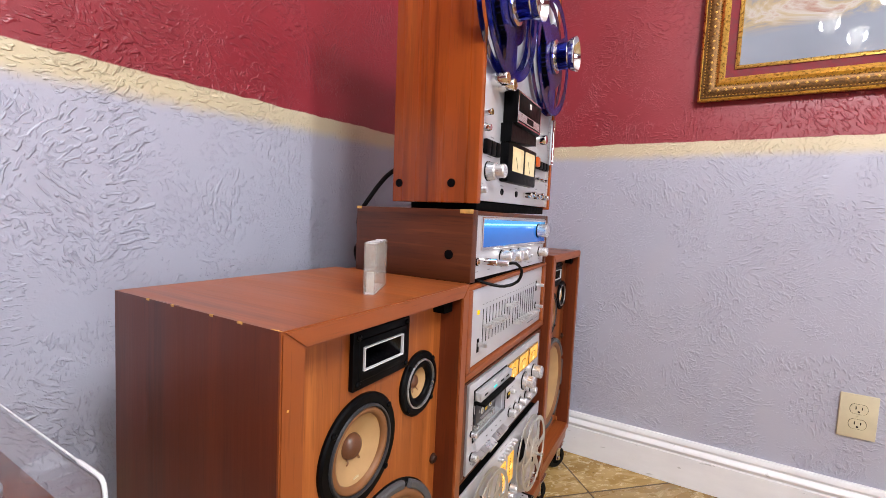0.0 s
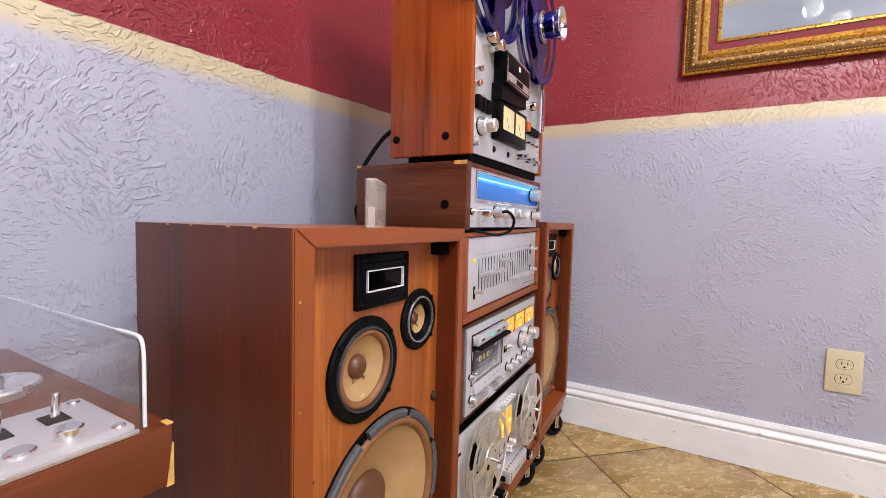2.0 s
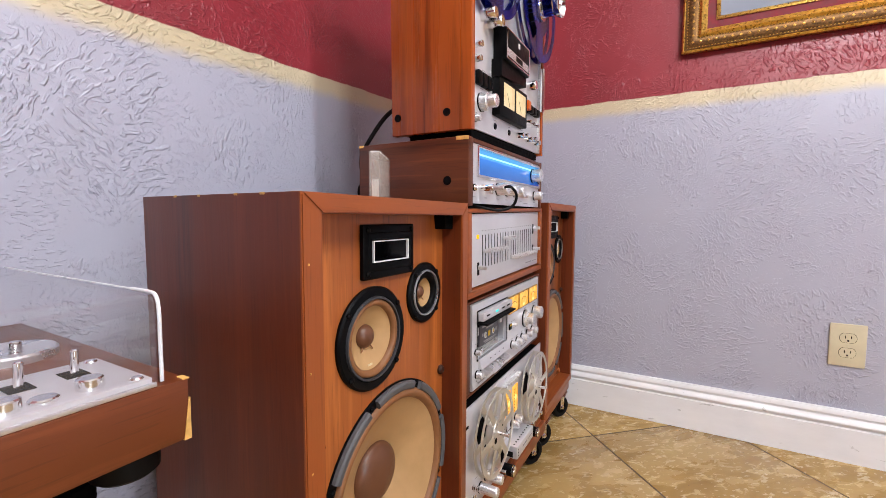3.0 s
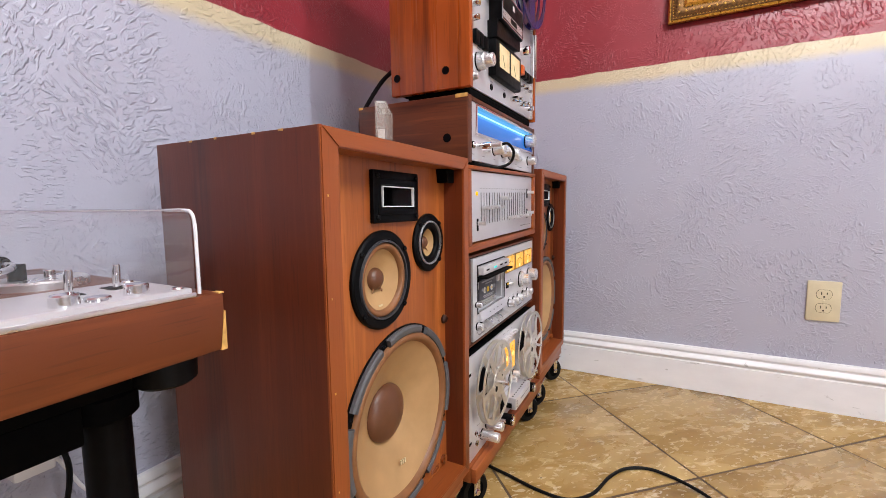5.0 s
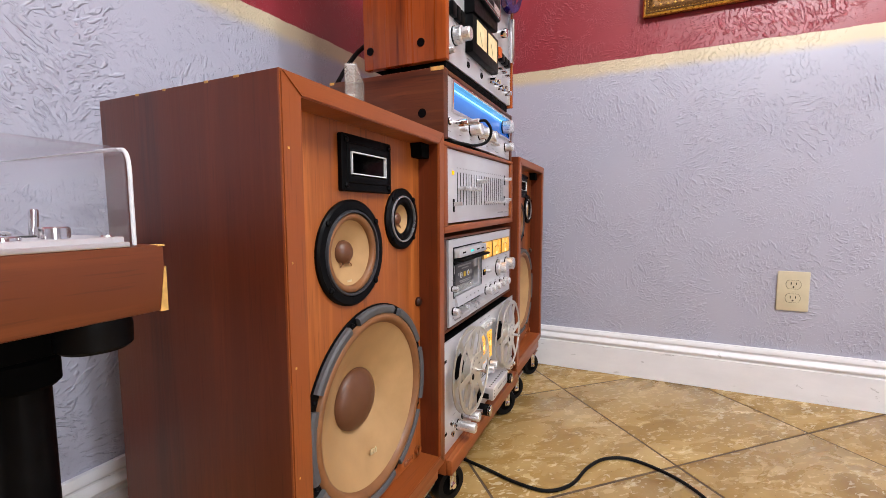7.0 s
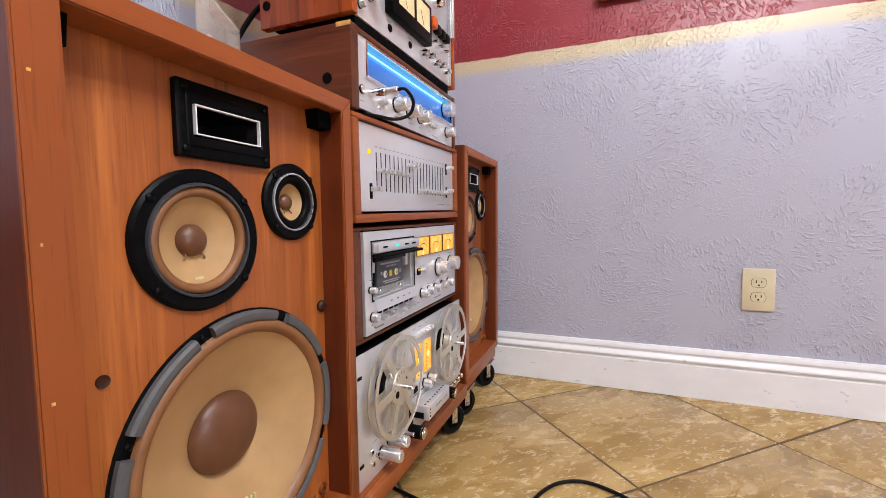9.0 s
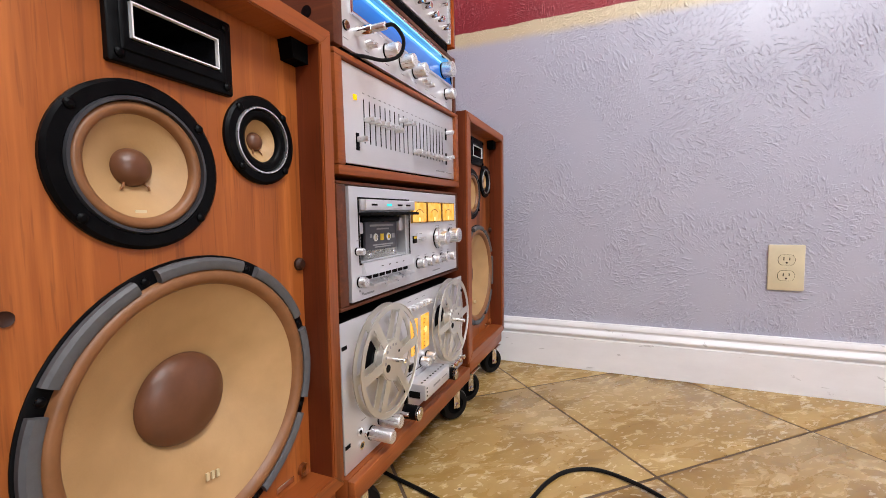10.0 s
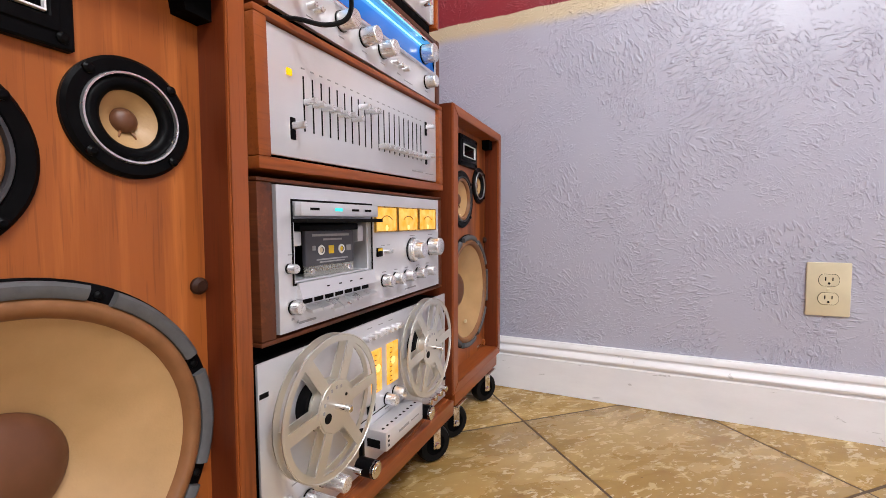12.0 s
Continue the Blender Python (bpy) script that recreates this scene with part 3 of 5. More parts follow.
    part("peg_hole", lathe([(0.004, -rec + 0.004), (0.0085, -rec + 0.006), (0.0085, -rec)], (0, w - 0.038, 0.035), "x", 20), BAFFLE, s)
    part("badge", box(-rec, -rec + 0.002, w - 0.085, w - 0.055, 0.028, 0.036, 0.0005), CHROME, s, "small silver badge")
    # horn tweeter
    horn = part("horn_tweeter", holed(-rec - 0.001, -rec + 0.008, hy0, hy1, hz0, hz1, my0 - 0.001, my1 + 0.001, mz0 - 0.001, mz1 + 0.001, 0.0015), BLACK, s, "black rectangular horn tweeter")
    part("flange_step", holed(-rec + 0.007, -rec + 0.0095, hy0 + 0.009, hy1 - 0.009, hz0 + 0.011, hz1 - 0.011, my0 - 0.002, my1 + 0.002, mz0 - 0.002, mz1 + 0.002, 0.001), BLACK, horn)
    # throat: four flaring walls that end at a narrow slot
    bm = bmesh.new()
    loops = []
    for f, d in ((0.0, 0.006), (0.16, -0.008), (0.34, -0.022), (0.62, -0.045)):
        ca, cb, ha, hb = (my0 + my1) / 2, (mz0 + mz1) / 2, (my1 - my0) / 2 * (1 - f), (mz1 - mz0) / 2 * (1 - f * 0.75)
        loops.append([bm.verts.new((-rec + d, ca + i * ha, cb + j * hb)) for i, j in ((-1, -1), (1, -1), (1, 1), (-1, 1))])
    for a, b in zip(loops, loops[1:]):
        for i in range(4):
            bm.faces.new((a[i], a[(i + 1) % 4], b[(i + 1) % 4], b[i]))
    bm.faces.new(loops[-1])
    part("horn_throat", bm, GLOSS_BLACK, horn)
    part("silver_trim", holed(-rec + 0.006, -rec + 0.0102, my0, my1, mz0, mz1, my0 + 0.0014 * k, my1 - 0.0014 * k, mz0 + 0.0014 * k, mz1 - 0.0014 * k), TRIM_LINE, horn, "thin silver outline")
    for i in (hy0 + 0.008, hy1 - 0.008):
        for j in (hz0 + 0.008, hz1 - 0.008):
            screw(horn, i, j, -rec + 0.008)
    mid = driver(s, "midrange_driver", my, mz, 0.073 * k, -rec, "midrange driver, tan cone in a black ring", 0.0548 * k, 0.0145, 0.0172 * k, (38, 142, 222, 318), DARK_RING, SURROUND, 0.82)
    for a in (238, 302):
        part("lead_wire", tube([(-rec - 0.0105, my + 0.0165 * k * math.cos(radians(a)), mz + 0.0165 * k * math.sin(radians(a))), (-rec - 0.008, my + 0.02 * k * math.cos(radians(a)), mz + 0.02 * k * math.sin(radians(a))), (-rec - 0.009, my + 0.023 * k * math.cos(radians(a)), mz + 0.0235 * k * math.sin(radians(a)))], 0.001), SURROUND, mid)
    part("printed_mark", box(-rec - 0.0042, -rec - 0.0028, my - 0.005, my + 0.005, mz - 0.0415 * k, mz - 0.038 * k), PALE_INK, mid)
    tweeter = driver(s, "cone_tweeter", ty, tz, 0.0504 * k, -rec, "small cone tweeter with a silver ring", 0.0355 * k, 0.0095, 0.0109 * k, (45, 135, 225, 315), SILVER, BLACK, 0.68)
    for a in (246, 296):
        part("lead_wire", tube([(-rec - 0.007, ty + 0.0105 * k * math.cos(radians(a)), tz + 0.0105 * k * math.sin(radians(a))), (-rec - 0.0045, ty + 0.0145 * k * math.cos(radians(a)), tz + 0.0145 * k * math.sin(radians(a))), (-rec - 0.005, ty + 0.0175 * k * math.cos(radians(a)), tz + 0.018 * k * math.sin(radians(a)))], 0.0009), SURROUND, tweeter)
    # woofer
    f = -rec
    woofer = part("woofer", lathe([(wr * 0.9, f - 0.004), (wr * 0.9, f + 0.003), (wr - 0.004, f + 0.003), (wr, f + 0.0015), (wr, f - 0.003)], (0, wy, wz), "x", 72), BLACK, s, "large woofer with a tan cone")
    for i in range(8):
        a0 = 26 + 45 * i
        seg = lathe([(wr * 0.905, f + 0.002), (wr * 0.905, f + 0.0085), (wr * 0.925, f + 0.0105), (wr * 0.965, f + 0.0105), (wr * 0.985, f + 0.008), (wr * 0.985, f + 0.002)], (0, wy, wz), "x", 14, None, (a0, a0 + 37))
        part("gasket_segment", seg, GASKET, woofer, "grey foam gasket segment")
        a = radians(a0 + 41)
        screw(woofer, wy + wr * 0.945 * math.cos(a), wz + wr * 0.945 * math.sin(a), f + 0.003, 0.0039)
    part("surround", lathe([(wr * 0.91, f + 0.003), (wr * 0.895, f + 0.008), (wr * 0.86, f + 0.0095), (wr * 0.825, f + 0.007), (wr * 0.805, f + 0.001)], (0, wy, wz), "x", 72), SURROUND, woofer, "brown rolled surround", 80)
    part("cone", lathe([(wr * 0.81, f + 0.001), (wr * 0.785, f - 0.001), (wr * 0.55, f - 0.0185), (wr * 0.33, f - 0.036), (wr * 0.25, f - 0.042)], (0, wy, wz), "x", 72), CONE, woofer, "tan paper cone", 60)
    cr = wr * 0.317
    dome = [(cr * math.sin(radians(a)), f - 0.0365 + cr * 0.42 * math.cos(radians(a))) for a in range(90, -1, -9)]
    dome[-1] = (0, dome[-1][1])
    part("dust_cap", lathe(dome, (0, wy, wz), "x", 48), CAP, woofer, "brown domed dust cap", 80)
    for i in range(3):
        yy, zz = wy + (0.004 + 0.006 * i) * k, wz - (0.089 + 0.001 * i) * k
        part("printed_mark", box(f - 0.0118, f - 0.0092, yy, yy + 0.003, zz, zz + 0.008), PALE_INK, woofer)
    return s


def caster(dolly, x, y, turn):
    """A swivel caster, local to its dolly, whose origin lies on the floor."""
    c = part("caster", box(x - 0.028, x + 0.028, y - 0.028, y + 0.028, 0.083, 0.0865, 0.001), CHROME, dolly, "small swivel caster with a black tyre")
    ca, sa = math.cos(radians(turn)), math.sin(radians(turn))

    def turned(bm):
        for v in bm.verts:
            v.co = (x + v.co.x * ca - v.co.y * sa, y + v.co.x * sa + v.co.y * ca, v.co.z)
        return bm

    part("tyre", turned(lathe([(0.022, -0.013), (0.034, -0.013), (0.0375, -0.008), (0.0385, 0), (0.0375, 0.008), (0.034, 0.013), (0.022, 0.013)], (0, 0, 0.0385), "x", 32)), RUBBER, c)
    part("hub", turned(rod(0.022, -0.012, 0.012, (0, 0, 0.0385), "x", 24)), MATT, c)
    for fx in (-0.019, 0.016):
        part("fork_plate", turned(box(fx, fx + 0.003, -0.0085, 0.0085, 0.032, 0.084, 0.001)), CHROME, c)
    part("axle_bolt", turned(rod(0.0065, -0.023, 0.023, (0, 0, 0.0385), "x", 6)), CHROME, c)


def dolly(y0, y1, x0, x1, top, spots, label):
    d = thing("dolly", 0, 0, 0, label, "dolly", "wooden dollies on casters")
    part("board", box(x0, x1, y0, y1, 0.0865, top, 0.003), CABINET_H, d)
    part("front_rail", box(x1 - 0.001, x1 + 0.012, y0, y1, 0.089, top - 0.002, 0.002), CABINET_H, d)
    for x, y, a in spots:
        caster(d, x, y, a)
    return d


dolly(0.69, 1.05, 0.24, 0.505, 0.121, [(0.487, 0.72, -20), (0.487, 1.012, -25), (0.27, 0.73, 10), (0.27, 1.01, 0)], "brown wooden dolly on black casters under a loudspeaker")
loudspeaker(0.525, 0.674, 0.122, 0.381, 0.613, 0.297, 1.0, "large reddish walnut loudspeaker with bare tan cones, corners chipped")
dolly(1.60, 1.915, 0.24, 0.514, 0.121, [(0.503, 1.635, -30), (0.503, 1.862, -30), (0.27, 1.64, 0), (0.27, 1.87, 0)], "brown wooden dolly on black casters under a loudspeaker by the wall")
loudspeaker(0.527, 1.578, 0.122, 0.352, 0.632, 0.297, 0.97, "large walnut loudspeaker with bare tan cones, beside the end wall")
dolly(1.064, 1.562, 0.17, 0.527, 0.122, [(0.505, 1.118, -25), (0.505, 1.526, -32), (0.22, 1.12, 0), (0.22, 1.52, 0)], "brown wooden dolly on black casters under stacked audio equipment")

# small bright chips along the worn edges of the near cabinet
chips = thing("veneer_chip", 0.525, 0.674, 0.735, "pale chips in the worn veneer of a cabinet edge", "chip")
for i, (cx, cy, l) in enumerate(((-0.055, -0.0006, 0.004), (-0.1, -0.0006, 0.003), (-0.005, 0.0005, 0.007), (-0.17, -0.0006, 0.0025), (-0.22, -0.0006, 0.003))):
    part("chip", box(cx - l, cx + l, cy, cy + 0.0018, -0.0022, 0.0004, 0.0005), RAW, chips)
for cz, l in ((-0.075, 0.0018), (-0.19, 0.0012), (-0.3, 0.0018), (-0.42, 0.0012)):
    part("chip", box(0.0035, 0.0043, 0.008 - l * 0.7, 0.008 + l * 0.7, cz - 0.0012, cz + 0.0012, 0.0003), RAW, chips)


# ---- equipment ----
def knob(parent, y, z, r, length, x=0.0, name="knob", label="", material=None, skirt=True):
    k = part(name, lathe([(0, x + length), (r * 0.86, x + length), (r * 0.95, x + length - 0.001), (r, x + length - 0.002), (r, x + 0.002), (r, x)], (0, y, z), "x", 28), material or KNOB, parent, label)
    if skirt:
        part("collar", lathe([(r * 1.08, x + 0.0025), (r * 1.08, x - 0.0005), (r * 0.5, x - 0.0005)], (0, y, z), "x", 28), BLACK, k)
    return k


def cased(name, x, y, z, w, h, depth, label, category, wood_mat, tilt, margin=0.018, bottom=0.014, front=0.006, over=0.008):
    """Equipment in an open-fronted wooden case. The faceplate runs y 0..w, z 0..h at x 0."""
    t = thing(name, x, y, z, label, category, "stacked audio equipment", tilt)
    c = part("case", box(-depth, front, -margin - 0.002, w + margin + 0.002, h + 0.002, h + over + 0.002, 0.002), wood_mat, t, "walnut case top")
    part("case_bottom", box(-depth, front, -margin - 0.002, w + margin + 0.002, -bottom - 0.004, -0.004, 0.002), wood_mat, t)
    part("case_side", box(-depth, front, -margin - 0.002, -0.002, -0.004, h + 0.002, 0.002), wood_mat, t)
    part("case_side", box(-depth, front, w + 0.002, w + margin + 0.002, -0.004, h + 0.002, 0.002), wood_mat, t)
    part("chassis", box(-depth + 0.01, -0.06, 0.002, w - 0.002, 0.002, h - 0.002), MATT, t)
    return t


# equaliser
EW, EH = 0.434, 0.143
eq = cased("graphic_equalizer", 0.514, 1.096, 0.5735, EW, EH, 0.3, "silver graphic equalizer with two banks of sliders in a walnut case", "equalizer", CABINET_H, 1.3, 0.018, 0.014)
part("faceplate", box(-0.005, 0, 0, EW, 0, EH, 0.0012), ALUMINIUM, eq)
part("power_lamp", box(0, 0.0025, 0.029, 0.037, 0.094, 0.102, 0.001), YELLOW, eq, "lit yellow lamp")
for bank, (a, b) in enumerate(((0.057, 0.2015), (0.222, 0.3665))):
    for i in range(10):
        sy = a + (b - a) * i / 9
        part("slot", box(-0.001, 0.0006, sy - 0.001, sy + 0.001, 0.034, 0.1), DARK_SLOT, eq)
        sz = (0.0685 if i < 7 else 0.087) + 0.0012 * math.sin(3 * i) if bank == 0 else 0.04
        k = part("slider", box(0.002, 0.02, sy - 0.0033, sy + 0.0033, sz - 0.0036, sz + 0.0036, 0.0009), KNOB, eq)
        part("stem", box(0, 0.003, sy - 0.001, sy + 0.001, sz - 0.0015, sz + 0.0015), MATT, k)
        part("printed_mark", box(0, 0.0004, sy - 0.003, sy + 0.003, 0.108, 0.1096), GREY_INK, eq)
for ty, tz in ((0.037, 0.034), (0.388, 0.098), (0.388, 0.043)):
    part("switch_slot", box(-0.001, 0.0012, ty - 0.0042, ty + 0.0042, tz - 0.013, tz + 0.013, 0.001), BLACK, eq)
    part("lever", box(0.001, 0.02, ty - 0.003, ty + 0.003, tz - 0.001, tz + 0.007, 0.001), KNOB, eq)
part("printed_mark", box(0, 0.0004, 0.33, 0.375, 0.012, 0.0145), GREY_INK, eq)
part("printed_mark", box(0, 0.0004, 0.385, 0.42, 0.012, 0.0135), GREY_INK, eq)

# cassette deck
CW, CH = 0.43, 0.172
deck = cased("cassette_deck", 0.5165, 1.1035, 0.3685, CW, CH, 0.3, "silver cassette deck with lit amber meters in a walnut case", "cassette deck", WALNUT, 0.7, 0.022, 0.006, -0.003, 0.005)
part("faceplate", holed(-0.006, 0, 0, CW, 0, CH, 0.026, 0.187, 0.056, 0.133), ALUMINIUM, deck)
part("cassette_well", holed(-0.06, -0.0061, 0.024, 0.189, 0.054, 0.135, 0.03, 0.183, 0.058, 0.131), ALUMINIUM, deck)
part("well_back", box(-0.0595, -0.05, 0.024, 0.189, 0.054, 0.135), MATT, deck)
part("lid_outline", holed(-0.001, 0.0008, 0.0215, 0.1895, 0.0535, 0.1565, 0.024, 0.187, 0.056, 0.154), DARK_SLOT, deck)
lid = part("cassette_lid", box(0.001, 0.014, 0.024, 0.186, 0.136, 0.153, 0.0015), ALUMINIUM, deck, "raised silver cassette lid with a cyan light")
part("lid_lip", box(0.0, 0.022, 0.024, 0.187, 0.1285, 0.1335, 0.0012), DARK_SLOT, lid)
for ly in (0.047, 0.129, 0.159):
    part("lid_slot", box(0.0135, 0.0146, ly - 0.008, ly + 0.008, 0.1435, 0.1465), DARK_SLOT, lid)
part("lid_lamp", box(0.0135, 0.0147, 0.085, 0.1, 0.143, 0.147), CYAN, lid)
part("well_door", box(-0.04, -0.004, 0.04, 0.16, 0.118, 0.127, 0.002), BLACK, deck)
part("well_arm", box(-0.03, -0.006, 0.161, 0.175, 0.1, 0.124, 0.002), ALUMINIUM, deck)
part("well_arm", box(-0.03, -0.006, 0.032, 0.045, 0.1, 0.118, 0.002), ALUMINIUM, deck)
bm = prism([(0.028, 0.037), (0.187, 0.037), (0.187, 0.056), (0.028, 0.056)], -0.02, 0.009)
for v in bm.verts:
    if v.co.x > 0 and v.co.z > 0.05:
        v.co.x = 0.003
part("tray", bm, ALUMINIUM, deck)
for i in range(4):
    part("tray_mark", box(0.0065, 0.0072, 0.075 + 0.024 * i, 0.08 + 0.024 * i, 0.046, 0.0475), DARK_SLOT, deck)
for i in range(7):
    ky = 0.036 + 0.0205 * i
    bm = prism([(ky, 0.0225), (ky + 0.0185, 0.0225), (ky + 0.0185, 0.0285), (ky, 0.0285)], -0.002, 0.016)
    for v in bm.verts:
        if v.co.x > 0:
            v.co.z = v.co.z * 0.6 + 0.006 if i not in (2, 3) else v.co.z * 0.5 + 0.003
    part("piano_key", bm, SILVER, deck)
    part("key_slot", box(-0.001, 0.0006, ky + 0.001, ky + 0.0175, 0.0292, 0.0345), DARK_SLOT, deck)
for a, b in ((0.197, 0.259), (0.266, 0.334), (0.342, 0.411)):
    meter = part("level_meter", box(0, 0.003, a, b, 0.114, 0.152, 0.001), AMBER, deck, "lit amber level meter")
    part("meter_bezel", holed(0, 0.0036, a - 0.0015, b + 0.0015, 0.1125, 0.1535, a + 0.0005, b - 0.0005, 0.1145, 0.1515), GOLD, meter)
    part("meter_scale", lathe([(0.026, 0.0031), (0.026, 0.0035), (0.027, 0.0035), (0.027, 0.0031)], (0, (a + b) / 2, 0.112), "x", 12, None, (50, 130)), DARK_SLOT, meter)
    part("meter_bulb", rod(0.0045, 0.0028, 0.0034, (0, (a + b) / 2, 0.119), "x", 16, 0.0002), HOT, meter)
knob(deck, 0.318, 0.078, 0.0205, 0.011, 0, "level_knob", "large silver level knob")
knob(deck, 0.318, 0.078, 0.0145, 0.026, 0, "level_knob", "", None, False)
knob(deck, 0.393, 0.08, 0.0165, 0.024)
for ky in (0.222, 0.258, 0.295, 0.338, 0.378):
    knob(deck, ky, 0.034, 0.0095, 0.017)
part("counter", box(0, 0.0025, 0.2, 0.216, 0.074, 0.088, 0.0008), BLACK, deck, "small black tape counter")
part("counter_glass", box(0.0024, 0.003, 0.202, 0.214, 0.083, 0.087), YELLOW_PAPER, deck)
for ky in (0.226, 0.238):
    knob(deck, ky, 0.081, 0.0035, 0.01, 0, "button", "", None, False)
knob(deck, 0.016, 0.075, 0.0055, 0.013, 0, "eject_button")
knob(deck, 0.021, 0.028, 0.0078, 0.013, 0, "power_knob")
for i in range(2):
    part("printed_mark", box(0, 0.0004, 0.018 + 0.008 * i, 0.022 + 0.008 * i, 0.008 + 0.005 * (1 - i), 0.011 + 0.005 * (1 - i)), GREY_INK, deck)
part("printed_mark", box(0, 0.0004, 0.03, 0.06, 0.006, 0.009), GREY_INK, deck)
part("printed_mark", box(0, 0.0004, 0.29, 0.33, 0.009, 0.0115), GREY_INK, deck)

for ky in (0.222, 0.258, 0.295, 0.338, 0.378):
    part("printed_mark", box(0, 0.0004, ky - 0.006, ky + 0.006, 0.0475, 0.0489), GREY_INK, deck)
for ky in (0.318, 0.393):
    part("printed_mark", box(0, 0.0004, ky - 0.009, ky + 0.009, 0.103, 0.1046), GREY_INK, deck)
for ky in (0.02, 0.22, 0.236):
    part("printed_mark", box(0, 0.0004, ky - 0.005, ky + 0.005, 0.0905, 0.0917), GREY_INK, deck)

# the cassette in the deck
tape = thing("cassette_tape", 0.5085, 1.1555, 0.428, "compact cassette with a dark grey label, standing in the open deck", "cassette")
part("shell", box(-0.006, 0.0, 0, 0.1, 0.014, 0.0595, 0.0012), LABEL, tape)
part("clear_edge", box(-0.0065, 0.001, 0.002, 0.098, 0.0, 0.0138, 0.0012), SMOKED, tape, "clear plastic lower edge")
for i, hy in enumerate((0.029, 0.071)):
    part("hub", lathe([(0.004, 0.0012), (0.0062, 0.0012), (0.0066, 0.0002), (0.0066, -0.001)], (0, hy, 0.034), "x", 20), WHITE_INK, tape, "white tape hub")
    part("hub_core", rod(0.0038, -0.001, 0.0006, (0, hy, 0.034), "x", 12), YELLOW_PAPER if i else CREAM, tape)
part("label_window", box(-0.001, 0.0008, 0.044, 0.054, 0.0285, 0.0395), YELLOW_PAPER, tape, "yellow label patch")
for y0, y1, zz, hh in ((0.012, 0.088, 0.052, 0.0032), (0.033, 0.072, 0.0465, 0.0026), (0.02, 0.085, 0.0205, 0.002), (0.026, 0.078, 0.0172, 0.0018), (0.012, 0.018, 0.034, 0.006), (0.082, 0.092, 0.031, 0.008)):
    part("printed_bar", box(-0.0002, 0.0007, y0, y1, zz, zz + hh), GREY_INK, tape)
for hy in (0.012, 0.088):
    part("guide_roller", rod(0.004, -0.004, 0.0018, (0, hy, 0.007), "x", 16), CHROME, tape)


# receiver
RW, RH = 0.424, 0.121
rec = thing("stereo_receiver", 0.515, 1.097, 0.737, "silver stereo receiver with a lit blue dial and walnut sides", "receiver", "stacked audio equipment", 0.3)
part("case_side", box(-0.253, 0.004, -0.022, -0.001, -0.005, RH + 0.001, 0.002), WALNUT, rec, "chipped walnut side panel")
part("case_side", box(-0.253, 0.004, RW + 0.001, RW + 0.015, -0.005, RH + 0.001, 0.002), WALNUT, rec)
part("case_top", box(-0.253, 0.003, -0.001, RW + 0.001, RH - 0.008, RH, 0.001), WALNUT, rec)
part("chassis", box(-0.25, -0.02, 0, RW, -0.003, RH - 0.01), MATT, rec)
part("front_foot_strip", box(-0.24, -0.006, 0.0, RW, -0.0105, -0.003), MATT, rec)
part("edge_chip", box(-0.022, 0.0036, -0.0226, -0.02, RH - 0.006, RH + 0.0014, 0.0008), RAW, rec, "raw wood showing at a chipped corner")
part("edge_chip", box(-0.253, -0.241, -0.0226, -0.02, RH - 0.004, RH + 0.0014, 0.0008), RAW, rec, "raw wood showing at a chipped corner")
part("side_bolt", lathe([(0, 0.0), (0.004, -0.001), (0.0085, -0.0005), (0.0085, 0.003)], (-0.04, -0.0225, 0.042), "y", 20), BLACK, rec)
part("faceplate", holed(-0.006, 0, 0, RW, 0, RH - 0.008, 0.024, RW - 0.004, 0.053, 0.108), ALUMINIUM, rec)
part("dial_frame", holed(-0.012, 0.004, 0.021, RW - 0.001, 0.05, 0.111, 0.027, RW - 0.007, 0.056, 0.1055, 0.001), CHROME, rec)
dial = part("dial", box(-0.012, -0.007, 0.024, RW - 0.004, 0.053, 0.108), DIAL, rec, "lit blue tuning dial")
part("dial_tube", box(-0.0072, -0.006, 0.027, RW - 0.03, 0.0955, 0.0985), DIAL_LINE, dial)
knob(rec, RW - 0.035, 0.083, 0.0165, 0.026, -0.006, "tuning_knob", "large silver tuning knob")
knob(rec, 0.011, 0.03, 0.0065, 0.004, 0, "headphone_jack", "", CHROME)
for ky in (0.128, 0.182, 0.232):
    knob(rec, ky, 0.033, 0.0125, 0.026)
for ky in (0.066, 0.078, 0.266, 0.282, 0.3):
    knob(rec, ky, 0.025, 0.0042, 0.012, 0, "button", "", None, False)
knob(rec, 0.3875, 0.03, 0.0115, 0.022)
part("printed_mark", box(0, 0.0004, 0.3, 0.33, 0.007, 0.0085), GREY_INK, rec)
for ky in (0.011, 0.066, 0.128, 0.182, 0.232, 0.282, 0.3875):
    part("printed_mark", box(0, 0.0004, ky - 0.006, ky + 0.006, 0.0115, 0.0127), GREY_INK, rec)
lead = thing("audio_lead", 0.515, 1.127, 0.767, "black headphone lead with a chrome plug, looping under the receiver", "cable")
part("plug", rod(0.0065, 0.0, 0.03, (0, 0.006, 0), "x", 18), CHROME, lead)
part("plug_sleeve", rod(0.0055, 0.03, 0.052, (0, 0.006, 0), "x", 16), KNOB, lead)
part("cable", tube([(0.05, 0.006, 0), (0.062, 0.012, 0.001), (0.068, 0.028, -0.014), (0.06, 0.03, -0.034), (0.04, 0.016, -0.043), (0.015, -0.002, -0.039), (-0.02, -0.004, -0.033), (-0.07, 0, -0.033)], 0.0028), RUBBER, lead)


